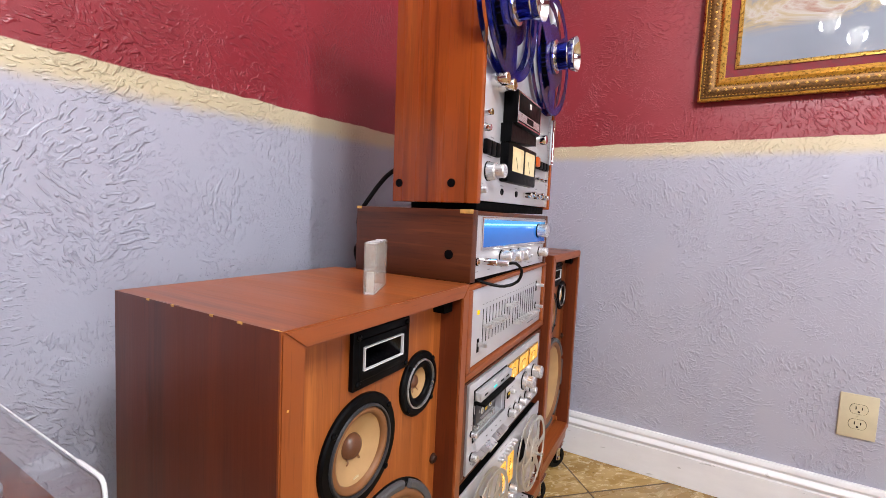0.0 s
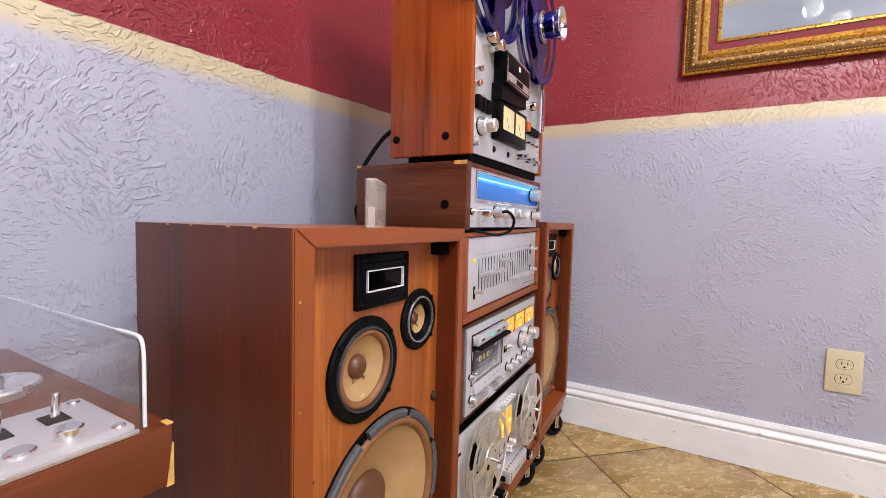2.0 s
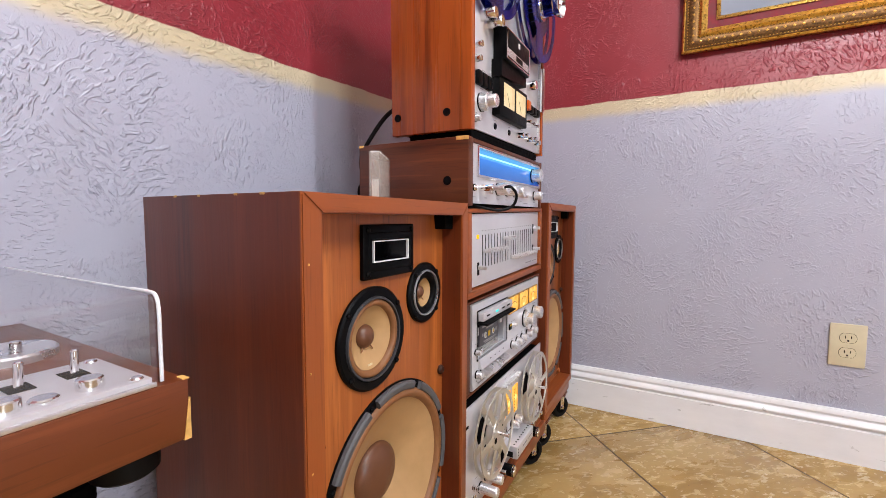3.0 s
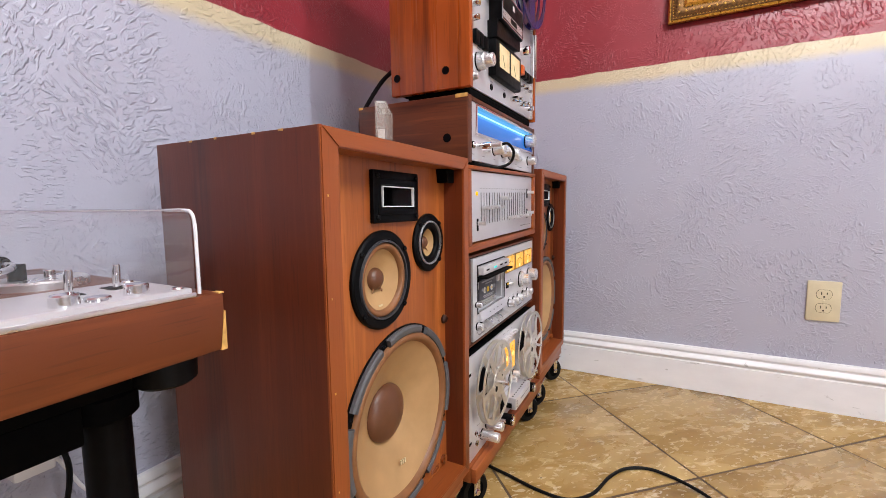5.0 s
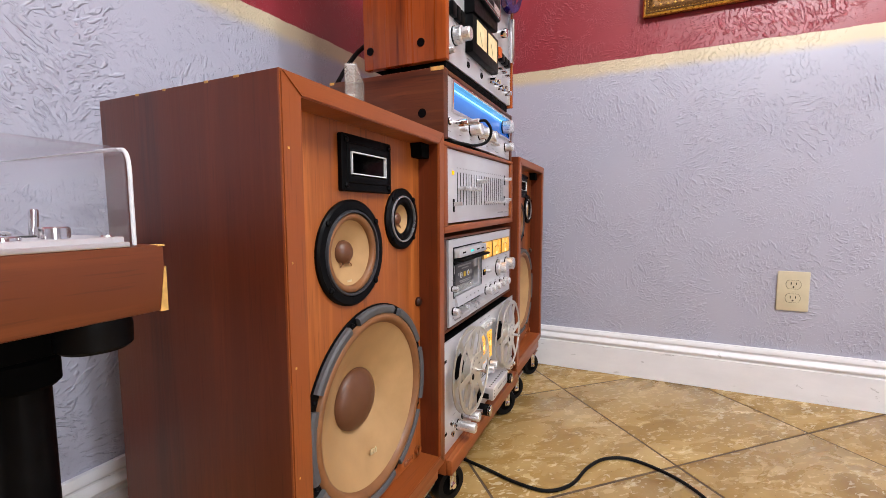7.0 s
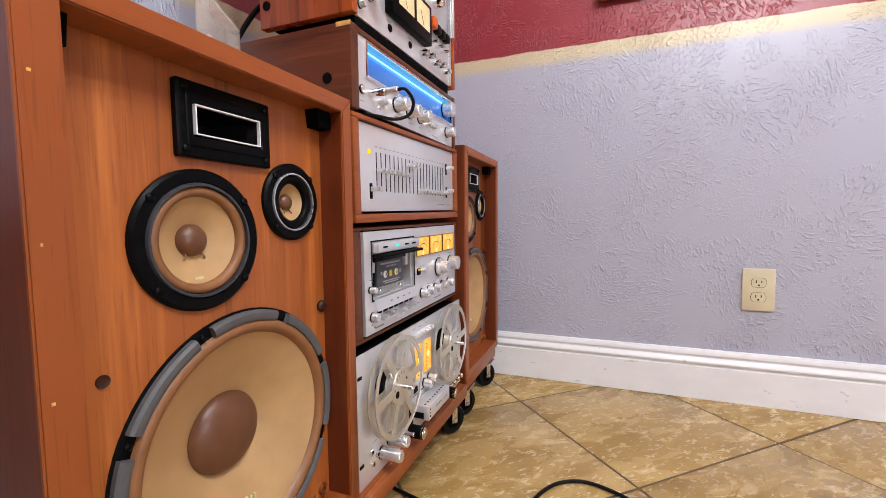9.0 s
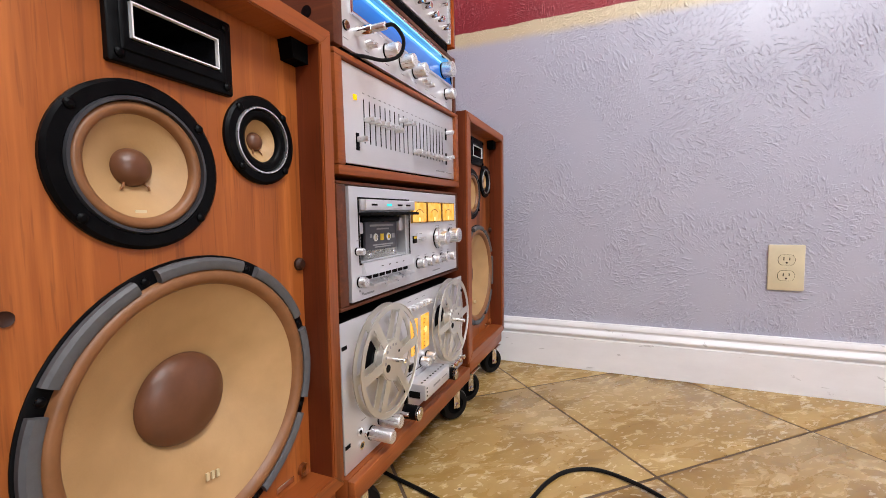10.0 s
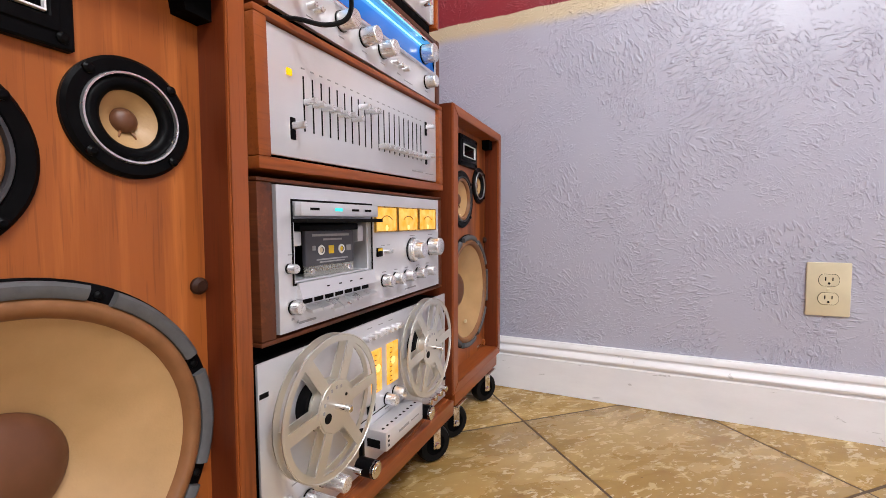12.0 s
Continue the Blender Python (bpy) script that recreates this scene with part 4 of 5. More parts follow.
# small reel-to-reel deck
def reel(parent_name, x, y, z, r, material, label, spokes=6, hub=0.032, thick=0.008, phase=12, rim_w=0.1, spoke=0.0075):
    """A tape reel whose two flanges have windows; axis along x."""
    o = thing(parent_name, x, y, z, label, "tape reel", "tape reels")
    inner, outer = hub * 1.12, r * (1 - rim_w)
    for k, x0 in enumerate((-thick, thick - 0.0014)):
        bm = bmesh.new()
        edges = []
        n = 72
        ring = [bm.verts.new((x0, r * math.cos(2 * math.pi * i / n), r * math.sin(2 * math.pi * i / n))) for i in range(n)]
        edges += [bm.edges.new((ring[i], ring[(i + 1) % n])) for i in range(n)]
        for s in range(spokes):
            a0, a1 = 360 / spokes * s + phase, 360 / spokes * (s + 1) + phase
            gap_o, gap_i = math.degrees(spoke / outer), math.degrees(spoke / inner)
            pts = [(outer, a0 + gap_o + (a1 - a0 - 2 * gap_o) * i / 8) for i in range(9)] + [(inner, a1 - gap_i - (a1 - a0 - 2 * gap_i) * i / 5) for i in range(6)]
            vs = [bm.verts.new((x0, q * math.cos(radians(a)), q * math.sin(radians(a)))) for q, a in pts]
            edges += [bm.edges.new((vs[i], vs[(i + 1) % len(vs)])) for i in range(len(vs))]
        bmesh.ops.triangle_fill(bm, edges=edges, use_beauty=True)
        # keep the windows open
        for face in [f for f in bm.faces if all(abs(v.co.yz.length - 0) > 0 for v in f.verts)]:
            c = face.calc_center_median()
            q, a = math.hypot(c.y, c.z), (math.degrees(math.atan2(c.z, c.y)) - phase) % (360 / spokes)
            w = math.degrees(spoke / max(q, 1e-4))
            if inner < q < outer and w < a < 360 / spokes - w and face.is_valid:
                bm.faces.remove(face)
        ext = bmesh.ops.extrude_face_region(bm, geom=list(bm.faces))
        bmesh.ops.translate(bm, verts=[v for v in ext["geom"] if isinstance(v, bmesh.types.BMVert)], vec=(0.0014, 0, 0))
        part("flange", bm, material, o)
    part("rim", lathe([(r - 0.002, thick - 0.0004), (r - 0.001, thick + 0.0009), (r + 0.0004, thick + 0.0003), (r + 0.0004, thick - 0.0014), (r - 0.002, thick - 0.0014)], (0, 0, 0), "x", 72), material, o)
    part("core", lathe([(hub, -thick + 0.0014), (hub, thick - 0.0014)], (0, 0, 0), "x", 40), material, o)
    return o


TW, TH = 0.49, 0.222
rt = thing("reel_tape_recorder", 0.521, 1.068, 0.1235, "silver reel-to-reel tape recorder with amber meters, standing on a dolly", "tape recorder", "stacked audio equipment", 0.6)
part("chassis", box(-0.3, -0.004, 0.012, TW - 0.012, 0.0, TH - 0.004, 0.002), MATT, rt)
part("faceplate", box(-0.004, 0, 0, TW, 0.0, TH, 0.0012), ALUMINIUM, rt)
for sy in (0.0, TW - 0.012):
    for sz in (0.04, 0.186):
        part("rack_slot", box(-0.002, 0.0007, sy + 0.0015, sy + 0.0135, sz - 0.0028, sz + 0.0028), DARK_SLOT, rt)
for a, b in ((0.211, 0.238), (0.256, 0.289)):
    meter = part("level_meter", box(0, 0.003, a, b, 0.108, 0.176, 0.001), AMBER, rt, "tall lit amber level meter")
    part("meter_bulb", rod(0.0065, 0.0028, 0.0036, (0, a + 0.016, 0.146), "x", 16, 0.0002), HOT, meter)
    for j in range(8):
        part("meter_tick", box(0.0029, 0.0034, a + 0.006, a + 0.012, 0.113 + 0.0078 * j, 0.114 + 0.0078 * j), DARK_SLOT, meter)
for i in range(7):
    knob(rt, 0.196 + 0.0158 * i, 0.2, 0.0048, 0.011, 0, "button", "", None, False)
knob(rt, 0.255, 0.086, 0.009, 0.02)
knob(rt, 0.281, 0.089, 0.009, 0.02)
part("tape_counter", box(0, 0.003, 0.199, 0.218, 0.082, 0.094, 0.0008), BLACK, rt)
part("seam", box(0, 0.0006, 0.16, 0.32, 0.0755, 0.0768), DARK_SLOT, rt)
head = part("head_cover", box(0, 0.037, 0.194, 0.312, 0.034, 0.064, 0.0025), ALUMINIUM, rt, "silver tape head cover")
for i in range(9):
    part("vent", box(0.024, 0.0275, 0.201 + 0.0125 * i, 0.205 + 0.0125 * i, 0.0635, 0.0645), DARK_SLOT, head)
for i in range(3):
    part("vent", box(0.032, 0.0376, 0.199, 0.202, 0.041 + 0.007 * i, 0.044 + 0.007 * i), DARK_SLOT, head)
part("printed_mark", box(0.0369, 0.0374, 0.23, 0.262, 0.048, 0.052), GREY_INK, head)
part("printed_mark", box(0.0369, 0.0374, 0.27, 0.296, 0.049, 0.051), GREY_INK, head)
part("head_opening", box(0.004, 0.026, 0.1925, 0.195, 0.038, 0.05), DARK_SLOT, head)
for gy, gz in ((0.16, 0.028), (0.338, 0.034)):
    g = part("tape_guide", rod(0.0125, 0.012, 0.042, (0, gy, gz), "x", 26), BLACK, rt, "black tape guide roller with a silver cap")
    part("guide_cap", lathe([(0, 0.0435), (0.006, 0.0435), (0.0065, 0.0425), (0.011, 0.0425), (0.0125, 0.041), (0.0125, 0.038)], (0, gy, gz), "x", 26), CHROME, g)
    part("guide_post", rod(0.004, 0, 0.03, (0, gy - 0.018, gz + 0.004), "x", 14), CHROME, g)
part("tension_arm", box(0.006, 0.012, 0.168, 0.175, 0.03, 0.075, 0.001), BLACK, rt)
knob(rt, 0.07, 0.031, 0.0105, 0.04, 0, "level_knob", "long silver level knob")
knob(rt, 0.1, 0.041, 0.0105, 0.038, 0, "level_knob", "long silver level knob")
for jy, jz in ((0.037, 0.049), (0.04, 0.026), (0.056, 0.036)):
    jack = part("jack", lathe([(0.0034, 0.001), (0.0036, 0.003), (0.006, 0.003), (0.0066, 0)], (0, jy, jz), "x", 18), CHROME, rt)
    part("jack_hole", rod(0.0035, -0.0005, 0.0012, (0, jy, jz), "x", 12), DARK_SLOT, jack)
for i in range(4):
    knob(rt, 0.385 + 0.024 * i, 0.03, 0.0062, 0.018, 0, "lever_button", "", CHROME, False)
for ry in (0.083, 0.353):
    part("spindle_base", rod(0.031, 0, 0.016, (0, ry, 0.148), "x", 32), BLACK, rt)
for ry in (0.083, 0.353):
    o = reel("tape_reel", 0.5455, 1.0725 + ry, 0.2715 + (0.002 if ry > 0.2 else 0), 0.0885, REEL, "empty satin silver seven-inch metal tape reel", 6, 0.03, 0.0075, 6)
    part("hub_plate", lathe([(0, 0.0085), (0.0315, 0.0085), (0.0325, 0.0065)], (0, 0, 0), "x", 40), REEL, o)
    part("spindle", rod(0.0042, 0.006, 0.03, (0, 0, 0), "x", 14), CHROME, o)
    part("hub_hole", rod(0.0062, 0.008, 0.0091, (0, -0.017, -0.009), "x", 18, 0.0001), DARK_SLOT, o)
    part("hub_hole", rod(0.0022, 0.008, 0.0091, (0, 0.018, 0.009), "x", 12, 0.0001), DARK_SLOT, o)
    for i in range(6):
        a = radians(70 + 22 * i)
        part("printed_mark", box(0.0086, 0.0089, 0.024 * math.cos(a) - 0.0016, 0.024 * math.cos(a) + 0.0016, 0.024 * math.sin(a) - 0.002, 0.024 * math.sin(a) + 0.002), GREY_INK, o)


for ky, kz in ((0.21, 0.212), (0.24, 0.212), (0.27, 0.212), (0.255, 0.07), (0.281, 0.07), (0.05, 0.062), (0.4, 0.044), (0.45, 0.044)):
    part("printed_mark", box(0, 0.0004, ky - 0.006, ky + 0.006, kz, kz + 0.0013), GREY_INK, rt)


# large reel-to-reel deck on top
DW, DH = 0.418, 0.545
big = thing("large_tape_recorder", 0.516, 1.086, 0.876, "large silver reel-to-reel tape recorder in an orange walnut cabinet", "tape recorder", "stacked audio equipment", 0.9)
part("cabinet_side", box(-0.165, 0.01, -0.016, 0.0, -0.006, DH, 0.002), WALNUT_UP, big, "orange walnut side with two bolts")
part("cabinet_side", box(-0.165, 0.01, DW, DW + 0.014, -0.006, DH, 0.002), WALNUT_UP, big)
part("cabinet_top", box(-0.165, 0.01, 0, DW, DH - 0.012, DH, 0.001), WALNUT_UP, big)
part("chassis", box(-0.16, -0.005, 0.001, DW - 0.001, 0.0, DH - 0.013), MATT, big)
part("base_strip", box(-0.14, -0.002, 0.01, DW - 0.004, -0.0185, -0.002, 0.002), MATT, big, "black base strip")
part("faceplate", box(-0.005, 0, 0.001, DW - 0.001, 0, DH - 0.013, 0.0012), ALUMINIUM, big)
part("face_edge", box(-0.002, 0.006, 0.0, 0.004, 0.0, DH - 0.013, 0.001), KNOB, big)
part("face_edge", box(-0.002, 0.006, DW - 0.005, DW - 0.001, 0.0, DH - 0.013, 0.001), KNOB, big)
for bx in (-0.15, -0.04):
    part("side_bolt", lathe([(0, 0.0), (0.004, -0.001), (0.0075, -0.0008), (0.0078, 0.003)], (bx, -0.0165, 0.028), "y", 20), BLACK, big)
headbox = part("head_box", box(0.0, 0.029, 0.105, 0.25, 0.148, 0.212, 0.003), BLACK, big, "black tape head housing with a silver outlined plate")
part("plate_outline", holed(0.0285, 0.0302, 0.108, 0.247, 0.151, 0.209, 0.1105, 0.2445, 0.1535, 0.2065), CHROME, headbox)
part("plate_band", box(0.0288, 0.0298, 0.113, 0.242, 0.157, 0.172), KNOB, headbox)
part("plate_badge", box(0.0289, 0.0302, 0.16, 0.2, 0.159, 0.17), BLACK, headbox)
part("plate_mark", box(0.0289, 0.0297, 0.175, 0.185, 0.19, 0.2), WHITE_INK, headbox)
bm = prism([(0.098, 0.115), (0.25, 0.128), (0.25, 0.15), (0.098, 0.15)], 0, 0.022)
part("head_gate", bm, BLACK, headbox)
meters = part("meter_housing", box(0, 0.018, 0.1, 0.272, 0.04, 0.118, 0.003), BLACK, big, "black housing of two cream meters")
for a in (0.122, 0.196):
    part("meter_face", box(0.0175, 0.0188, a, a + 0.062, 0.062, 0.109, 0.0005), CREAM_GLOW, meters, "cream lit meter")
    part("meter_needle", prism([(a + 0.03, 0.066), (a + 0.0312, 0.066), (a + 0.018, 0.09), (a + 0.017, 0.0895)], 0.0187, 0.0192), DARK_SLOT, meters)
knob(big, 0.047, 0.054, 0.0165, 0.018, 0, "level_knob", "large stepped silver level knob")
knob(big, 0.047, 0.054, 0.0125, 0.034, 0, "level_knob", "", None, False)
for i in range(3):
    part("rocker_switch", box(0, 0.009, 0.02 + 0.022 * i, 0.039 + 0.022 * i, 0.082, 0.108, 0.002), BLACK, big)
knob(big, 0.02, 0.019, 0.006, 0.012, 0, "button")
for py, pz in ((0.016, 0.125), (0.02, 0.152)):
    knob(big, py, pz, 0.006, 0.016, 0, "tape_guide", "", CHROME, False)
knob(big, 0.05, 0.215, 0.0115, 0.03, 0, "tape_guide", "chrome tape guide", CHROME, False)
knob(big, 0.085, 0.213, 0.0115, 0.03, 0, "tape_guide", "chrome tape guide", CHROME, False)
knob(big, 0.33, 0.155, 0.011, 0.022, 0, "tape_guide", "", CHROME, False)
for jy in (0.118, 0.2):
    part("phone_jack", lathe([(0, 0.0005), (0.003, 0.001), (0.006, 0.002), (0.0068, 0)], (0, jy, 0.021), "x", 18), BLACK, big)
part("record_switch", box(0, 0.016, 0.29, 0.312, 0.09, 0.112, 0.003), ORANGE, big, "orange record switch")
for i in range(3):
    part("rocker_switch", box(0, 0.014, 0.318 + 0.026 * i, 0.34 + 0.026 * i, 0.088, 0.106, 0.003), BLACK, big)
for i in range(5):
    knob(big, 0.25 + 0.032 * i, 0.022 + 0.004 * (i % 2), 0.006, 0.02, 0, "lever", "", CHROME, False)
for i in range(3):
    knob(big, 0.3 + 0.032 * i, 0.062, 0.0035, 0.02, 0, "lever", "", CHROME, False)
part("handle_rail", rod(0.006, 0.105, 0.215, (0.014, DW - 0.012, 0), "z", 16), CHROME, big, "chrome side rail")
for ry in (1.155, 1.424):
    o = reel("large_tape_reel", 0.5325, ry, 1.228, 0.131, BLUE, "blue metal ten-inch tape reel with a chrome hub adapter", 3, 0.062, 0.008, 30, 0.13, 0.026)
    part("tape_pack", lathe([(0.03, -0.0055), (0.062, -0.0055), (0.062, 0.0055), (0.03, 0.0055)], (0, 0, 0), "x", 48), DARK_SLOT, o)
    part("reel_table", lathe([(0, -0.0148), (0.05, -0.0148), (0.05, -0.008), (0, -0.008)], (0, 0, 0), "x", 40), KNOB, o)
    ad = part("hub_adapter", lathe([(0, 0.0095), (0.037, 0.0095), (0.037, 0.0135), (0.031, 0.0155), (0.0305, 0.02)], (0, 0, 0), "x", 40), CHROME, o, "chrome hub adapter, sleeve coloured by painted blue reflections")
    part("adapter_sleeve", lathe([(0.0305, 0.02), (0.0295, 0.03), (0.0295, 0.041)], (0, 0, 0), "x", 40), BLUE_REFLECTION, ad)
    part("adapter_cap", lathe([(0.0295, 0.041), (0.0315, 0.0425), (0.0355, 0.0505), (0.0385, 0.058), (0.0378, 0.0592), (0.0345, 0.0525), (0.029, 0.0465), (0.012, 0.045), (0, 0.045)], (0, 0, 0), "x", 40), CHROME, ad)
for ky, kz in ((0.02, 0.03), (0.05, 0.079), (0.06, 0.115), (0.03, 0.135), (0.118, 0.032), (0.2, 0.032), (0.3, 0.118), (0.34, 0.118), (0.28, 0.04), (0.34, 0.04)):
    part("printed_mark", box(0, 0.0004, ky - 0.008, ky + 0.008, kz, kz + 0.0014), GREY_INK, big)
part("tape_scale", box(0, 0.004, 0.1, 0.136, 0.215, 0.345, 0.0006), BLACK, big, "black scale strip between chrome rails")
for ry in (0.1, 0.133):
    part("scale_rail", box(0.0035, 0.009, ry, ry + 0.004, 0.215, 0.345, 0.001), CHROME, big)
for i in range(14):
    part("scale_dot", box(0.0038, 0.0046, 0.117, 0.12, 0.226 + 0.0074 * i, 0.2285 + 0.0074 * i), WHITE_INK, big)
cord = thing("black_cable", 0.343, 1.085, 0.86, "black cord hanging behind the tape recorder", "cable")
part("cable", tube([(0.0, 0.03, 0.085), (-0.03, 0.016, 0.06), (-0.062, 0.008, 0.02), (-0.092, 0.01, -0.02), (-0.098, 0.02, -0.06)], 0.0045), RUBBER, cord)
cord = thing("signal_cord", 0.25, 1.1, 0.775, "thin dark cord behind the receiver", "cable")
part("cable", tube([(0.01, 0.01, 0.02), (-0.01, 0.0, 0.0), (-0.015, 0.01, -0.03), (-0.01, 0.03, -0.07)], 0.003), RUBBER, cord)


# clear case on the near loudspeaker
case = thing("cassette_case", 0.4705, 0.864, 0.7345, "empty clear plastic cassette case standing on a loudspeaker", "cassette case")
case.matrix_basis = pose(0.4705, 0.864, 0.7345, 0, 0, 28)
for n, b in (("shell", box(-0.0085, -0.0065, 0, 0.088, 0, 0.071, 0.0006)), ("shell", box(0.0065, 0.0085, 0, 0.088, 0, 0.071, 0.0006)), ("spine", box(-0.0065, 0.0065, 0, 0.003, 0, 0.071, 0.0005)),
             ("spine", box(-0.0065, 0.0065, 0.085, 0.088, 0, 0.071, 0.0005)), ("edge", box(-0.0065, 0.0065, 0.003, 0.085, 0.069, 0.071)), ("edge", box(-0.0065, 0.0065, 0.003, 0.085, 0, 0.003))):
    part(n, b, EDGE_BRIGHT if n == "edge" else SMOKED, case)
part("paper_card", box(-0.005, 0.005, 0.004, 0.0075, 0.003, 0.03, 0.0005), WHITE_INK, case, "pale paper card inside")


# ---- turntable on its stand ----
tt = thing("turntable", 0.495, 0.576, 0.517, "walnut turntable with a silver control plate under a clear dust cover", "turntable")
part("plinth", box(-0.375, 0, -0.45, 0, 0, 0.0535, 0.0018), PLINTH, tt, "walnut veneered plinth")
part("worn_corner", prism([(-0.0055, -0.0004), (0.0006, -0.0004), (0.0006, 0.036), (-0.0008, 0.034)], -0.002, 0.0006), RAW, tt, "veneer worn to yellow wood")
part("worn_corner", box(-0.01, 0.0005, -0.005, 0.0006, 0.0525, 0.0539, 0.0004), RAW, tt, "veneer worn to yellow wood")
plate = part("control_plate", box(-0.1, -0.004, -0.44, -0.026, 0.0535, 0.0615, 0.0012), ALUMINIUM, tt, "silver control plate")
part("plate_edge", box(-0.004, -0.0012, -0.44, -0.024, 0.0535, 0.0575, 0.0008), SILVER, plate)
for py, px in ((-0.034, -0.012), (-0.034, -0.092)):
    part("screw", lathe([(0, 0.0632), (0.004, 0.063), (0.005, 0.0615)], (px, py, 0), "z", 16), CHROME, plate)
for py in (-0.055, -0.089):
    part("switch_recess", box(-0.078, -0.056, py - 0.008, py + 0.008, 0.0612, 0.0622, 0.0004), DARK_SLOT, plate)
    t = rod(0.003, 0.0, 0.0205, (0, 0, 0), "z", 14)
    for v in t.verts:
        v.co = (v.co.x - 0.066, v.co.y + py + v.co.z * 0.05, v.co.z + 0.0618)
    part("toggle", t, CHROME, plate, "chrome toggle switch")
for py, h in ((-0.061, 0.0085), (-0.088, 0.003), (-0.108, 0.0085)):
    part("button", lathe([(0, 0.0615 + h), (0.0075, 0.0615 + h), (0.0088, 0.0605 + h), (0.009, 0.0615)], (-0.022, py, 0), "z", 24), CHROME, plate)
part("platter", lathe([(0, 0.066), (0.148, 0.066), (0.15, 0.064), (0.15, 0.056), (0.14, 0.0535)], (-0.2, -0.27, 0), "z", 64), SILVER, tt, "silver platter")
part("platter_mat", lathe([(0, 0.0695), (0.136, 0.0695), (0.138, 0.0655)], (-0.2, -0.27, 0), "z", 64), RUBBER, tt)
arm = part("tonearm_base", lathe([(0, 0.062), (0.036, 0.062), (0.038, 0.06), (0.038, 0.0535)], (-0.2, -0.06, 0), "z", 40), SILVER, tt, "round silver tonearm base")
part("tonearm_pivot", rod(0.007, 0.06, 0.078, (-0.2, -0.078, 0), "z", 24), BLACK, arm)
part("tonearm_pivot", rod(0.005, 0.062, 0.07, (-0.195, -0.055, 0), "z", 16), CHROME, arm)
part("tonearm", tube([(-0.24, -0.078, 0.076), (-0.2, -0.08, 0.076), (-0.15, -0.11, 0.076), (-0.12, -0.17, 0.075)], 0.003), SILVER, arm)
part("counterweight", rod(0.008, -0.02, 0.004, (-0.24, -0.078, 0.076), "x", 24), BLACK, arm)
# dust cover: one shell with rounded upper edges
bm = box(-0.366, -0.008, -0.436, -0.0155, 0.0537, 0.1305)
top = [e for e in bm.edges if all(v.co.z > 0.1 for v in e.verts)] + [e for e in bm.edges if abs(e.verts[0].co.z - e.verts[1].co.z) > 0.05]
bmesh.ops.bevel(bm, geom=top, offset=0.011, segments=5, profile=0.5, affect="EDGES")
bmesh.ops.delete(bm, geom=[f for f in bm.faces if f.calc_center_median().z < 0.0539 and abs(f.normal.z) > 0.9], context="FACES")
cover = part("dust_cover", bm, ACRYLIC, tt, "clear acrylic dust cover, closed")
cover.visible_shadow = False
part("cover_edge", tube([(-0.0095, -0.0165, 0.054), (-0.0095, -0.0165, 0.09), (-0.0097, -0.0165, 0.116), (-0.013, -0.0168, 0.1265), (-0.022, -0.017, 0.1288), (-0.05, -0.0172, 0.129)], 0.0016), EDGE_BRIGHT, tt, "cut edge of the cover, painted pale for its glow")
part("cover_edge", tube([(-0.05, -0.0172, 0.129), (-0.2, -0.0172, 0.129), (-0.355, -0.0172, 0.129)], 0.0008), EDGE_BRIGHT, tt)
for fy in (-0.03, -0.41):
    for fx in (-0.047, -0.33):
        part("foot", lathe([(0, -0.03), (0.022, -0.03), (0.0255, -0.027), (0.026, -0.012), (0.024, 0), (0, 0)], (fx, fy, 0), "z", 32), RUBBER, tt)

stand = thing("turntable_stand", 0.3, 0.4, 0, "black metal stand with round posts under the turntable", "stand")
part("top_frame", box(-0.13, 0.14, -0.21, 0.135, 0.487, 0.517, 0.003), MATT, stand)
part("under_plate", box(-0.12, 0.136, -0.205, 0.086, 0.452, 0.4865, 0.003), MATT, stand)
for px, py in ((0.115, 0.11), (-0.1, -0.16), (0.1, -0.18)):
    part("post", rod(0.0185, 0.012, 0.472, (px, py, 0), "z", 32, 0.002), BLACK, stand, "round black post")
    part("flange", rod(0.025, 0.462, 0.487, (px, py, 0), "z", 32, 0.003), MATT, stand)
    part("foot_disc", rod(0.032, 0.0, 0.012, (px, py, 0), "z", 32, 0.003), MATT, stand)


# ---- on the walls ----
def outlet(name, m, label):
    """A duplex outlet; local x is out of the wall."""
    o = thing(name, 0, 0, 0, label, "outlet")
    o.matrix_basis = m
    w, h = 0.041, 0.0625
    part("plate", box(0, 0.0065, -w, w, -h, h, 0.003), CREAM, o, "cream plastic cover plate")
    for z in (0.0215, -0.0215):
        pts = []
        for i in range(32):
            a = 2 * math.pi * i / 32
            pts.append((0.0185 * math.cos(a), z + max(-0.0135, min(0.0135, 0.0175 * math.sin(a)))))
        f = part("receptacle", prism(pts, 0.006, 0.0078), CREAM, o)
        part("groove", prism([(y * 1.06, z + (zz - z) * 1.06) for y, zz in pts], 0.0062, 0.0067), DARK_SLOT, f)
        for sy, hh in ((-0.0065, 0.0045), (0.0065, 0.0037)):
            part("slot", box(0.0074, 0.0081, sy - 0.0011, sy + 0.0011, z + 0.003 - hh, z + 0.003 + hh), DARK_SLOT, f)
        part("ground_hole", rod(0.0026, 0.0072, 0.0081, (0, 0, z - 0.0075), "x", 14, 0.0001), DARK_SLOT, f)
    part("plate_screw", lathe([(0, 0.0082), (0.0026, 0.008), (0.0033, 0.0065)], (0, 0, 0), "x", 14), CREAM, o)
    return o


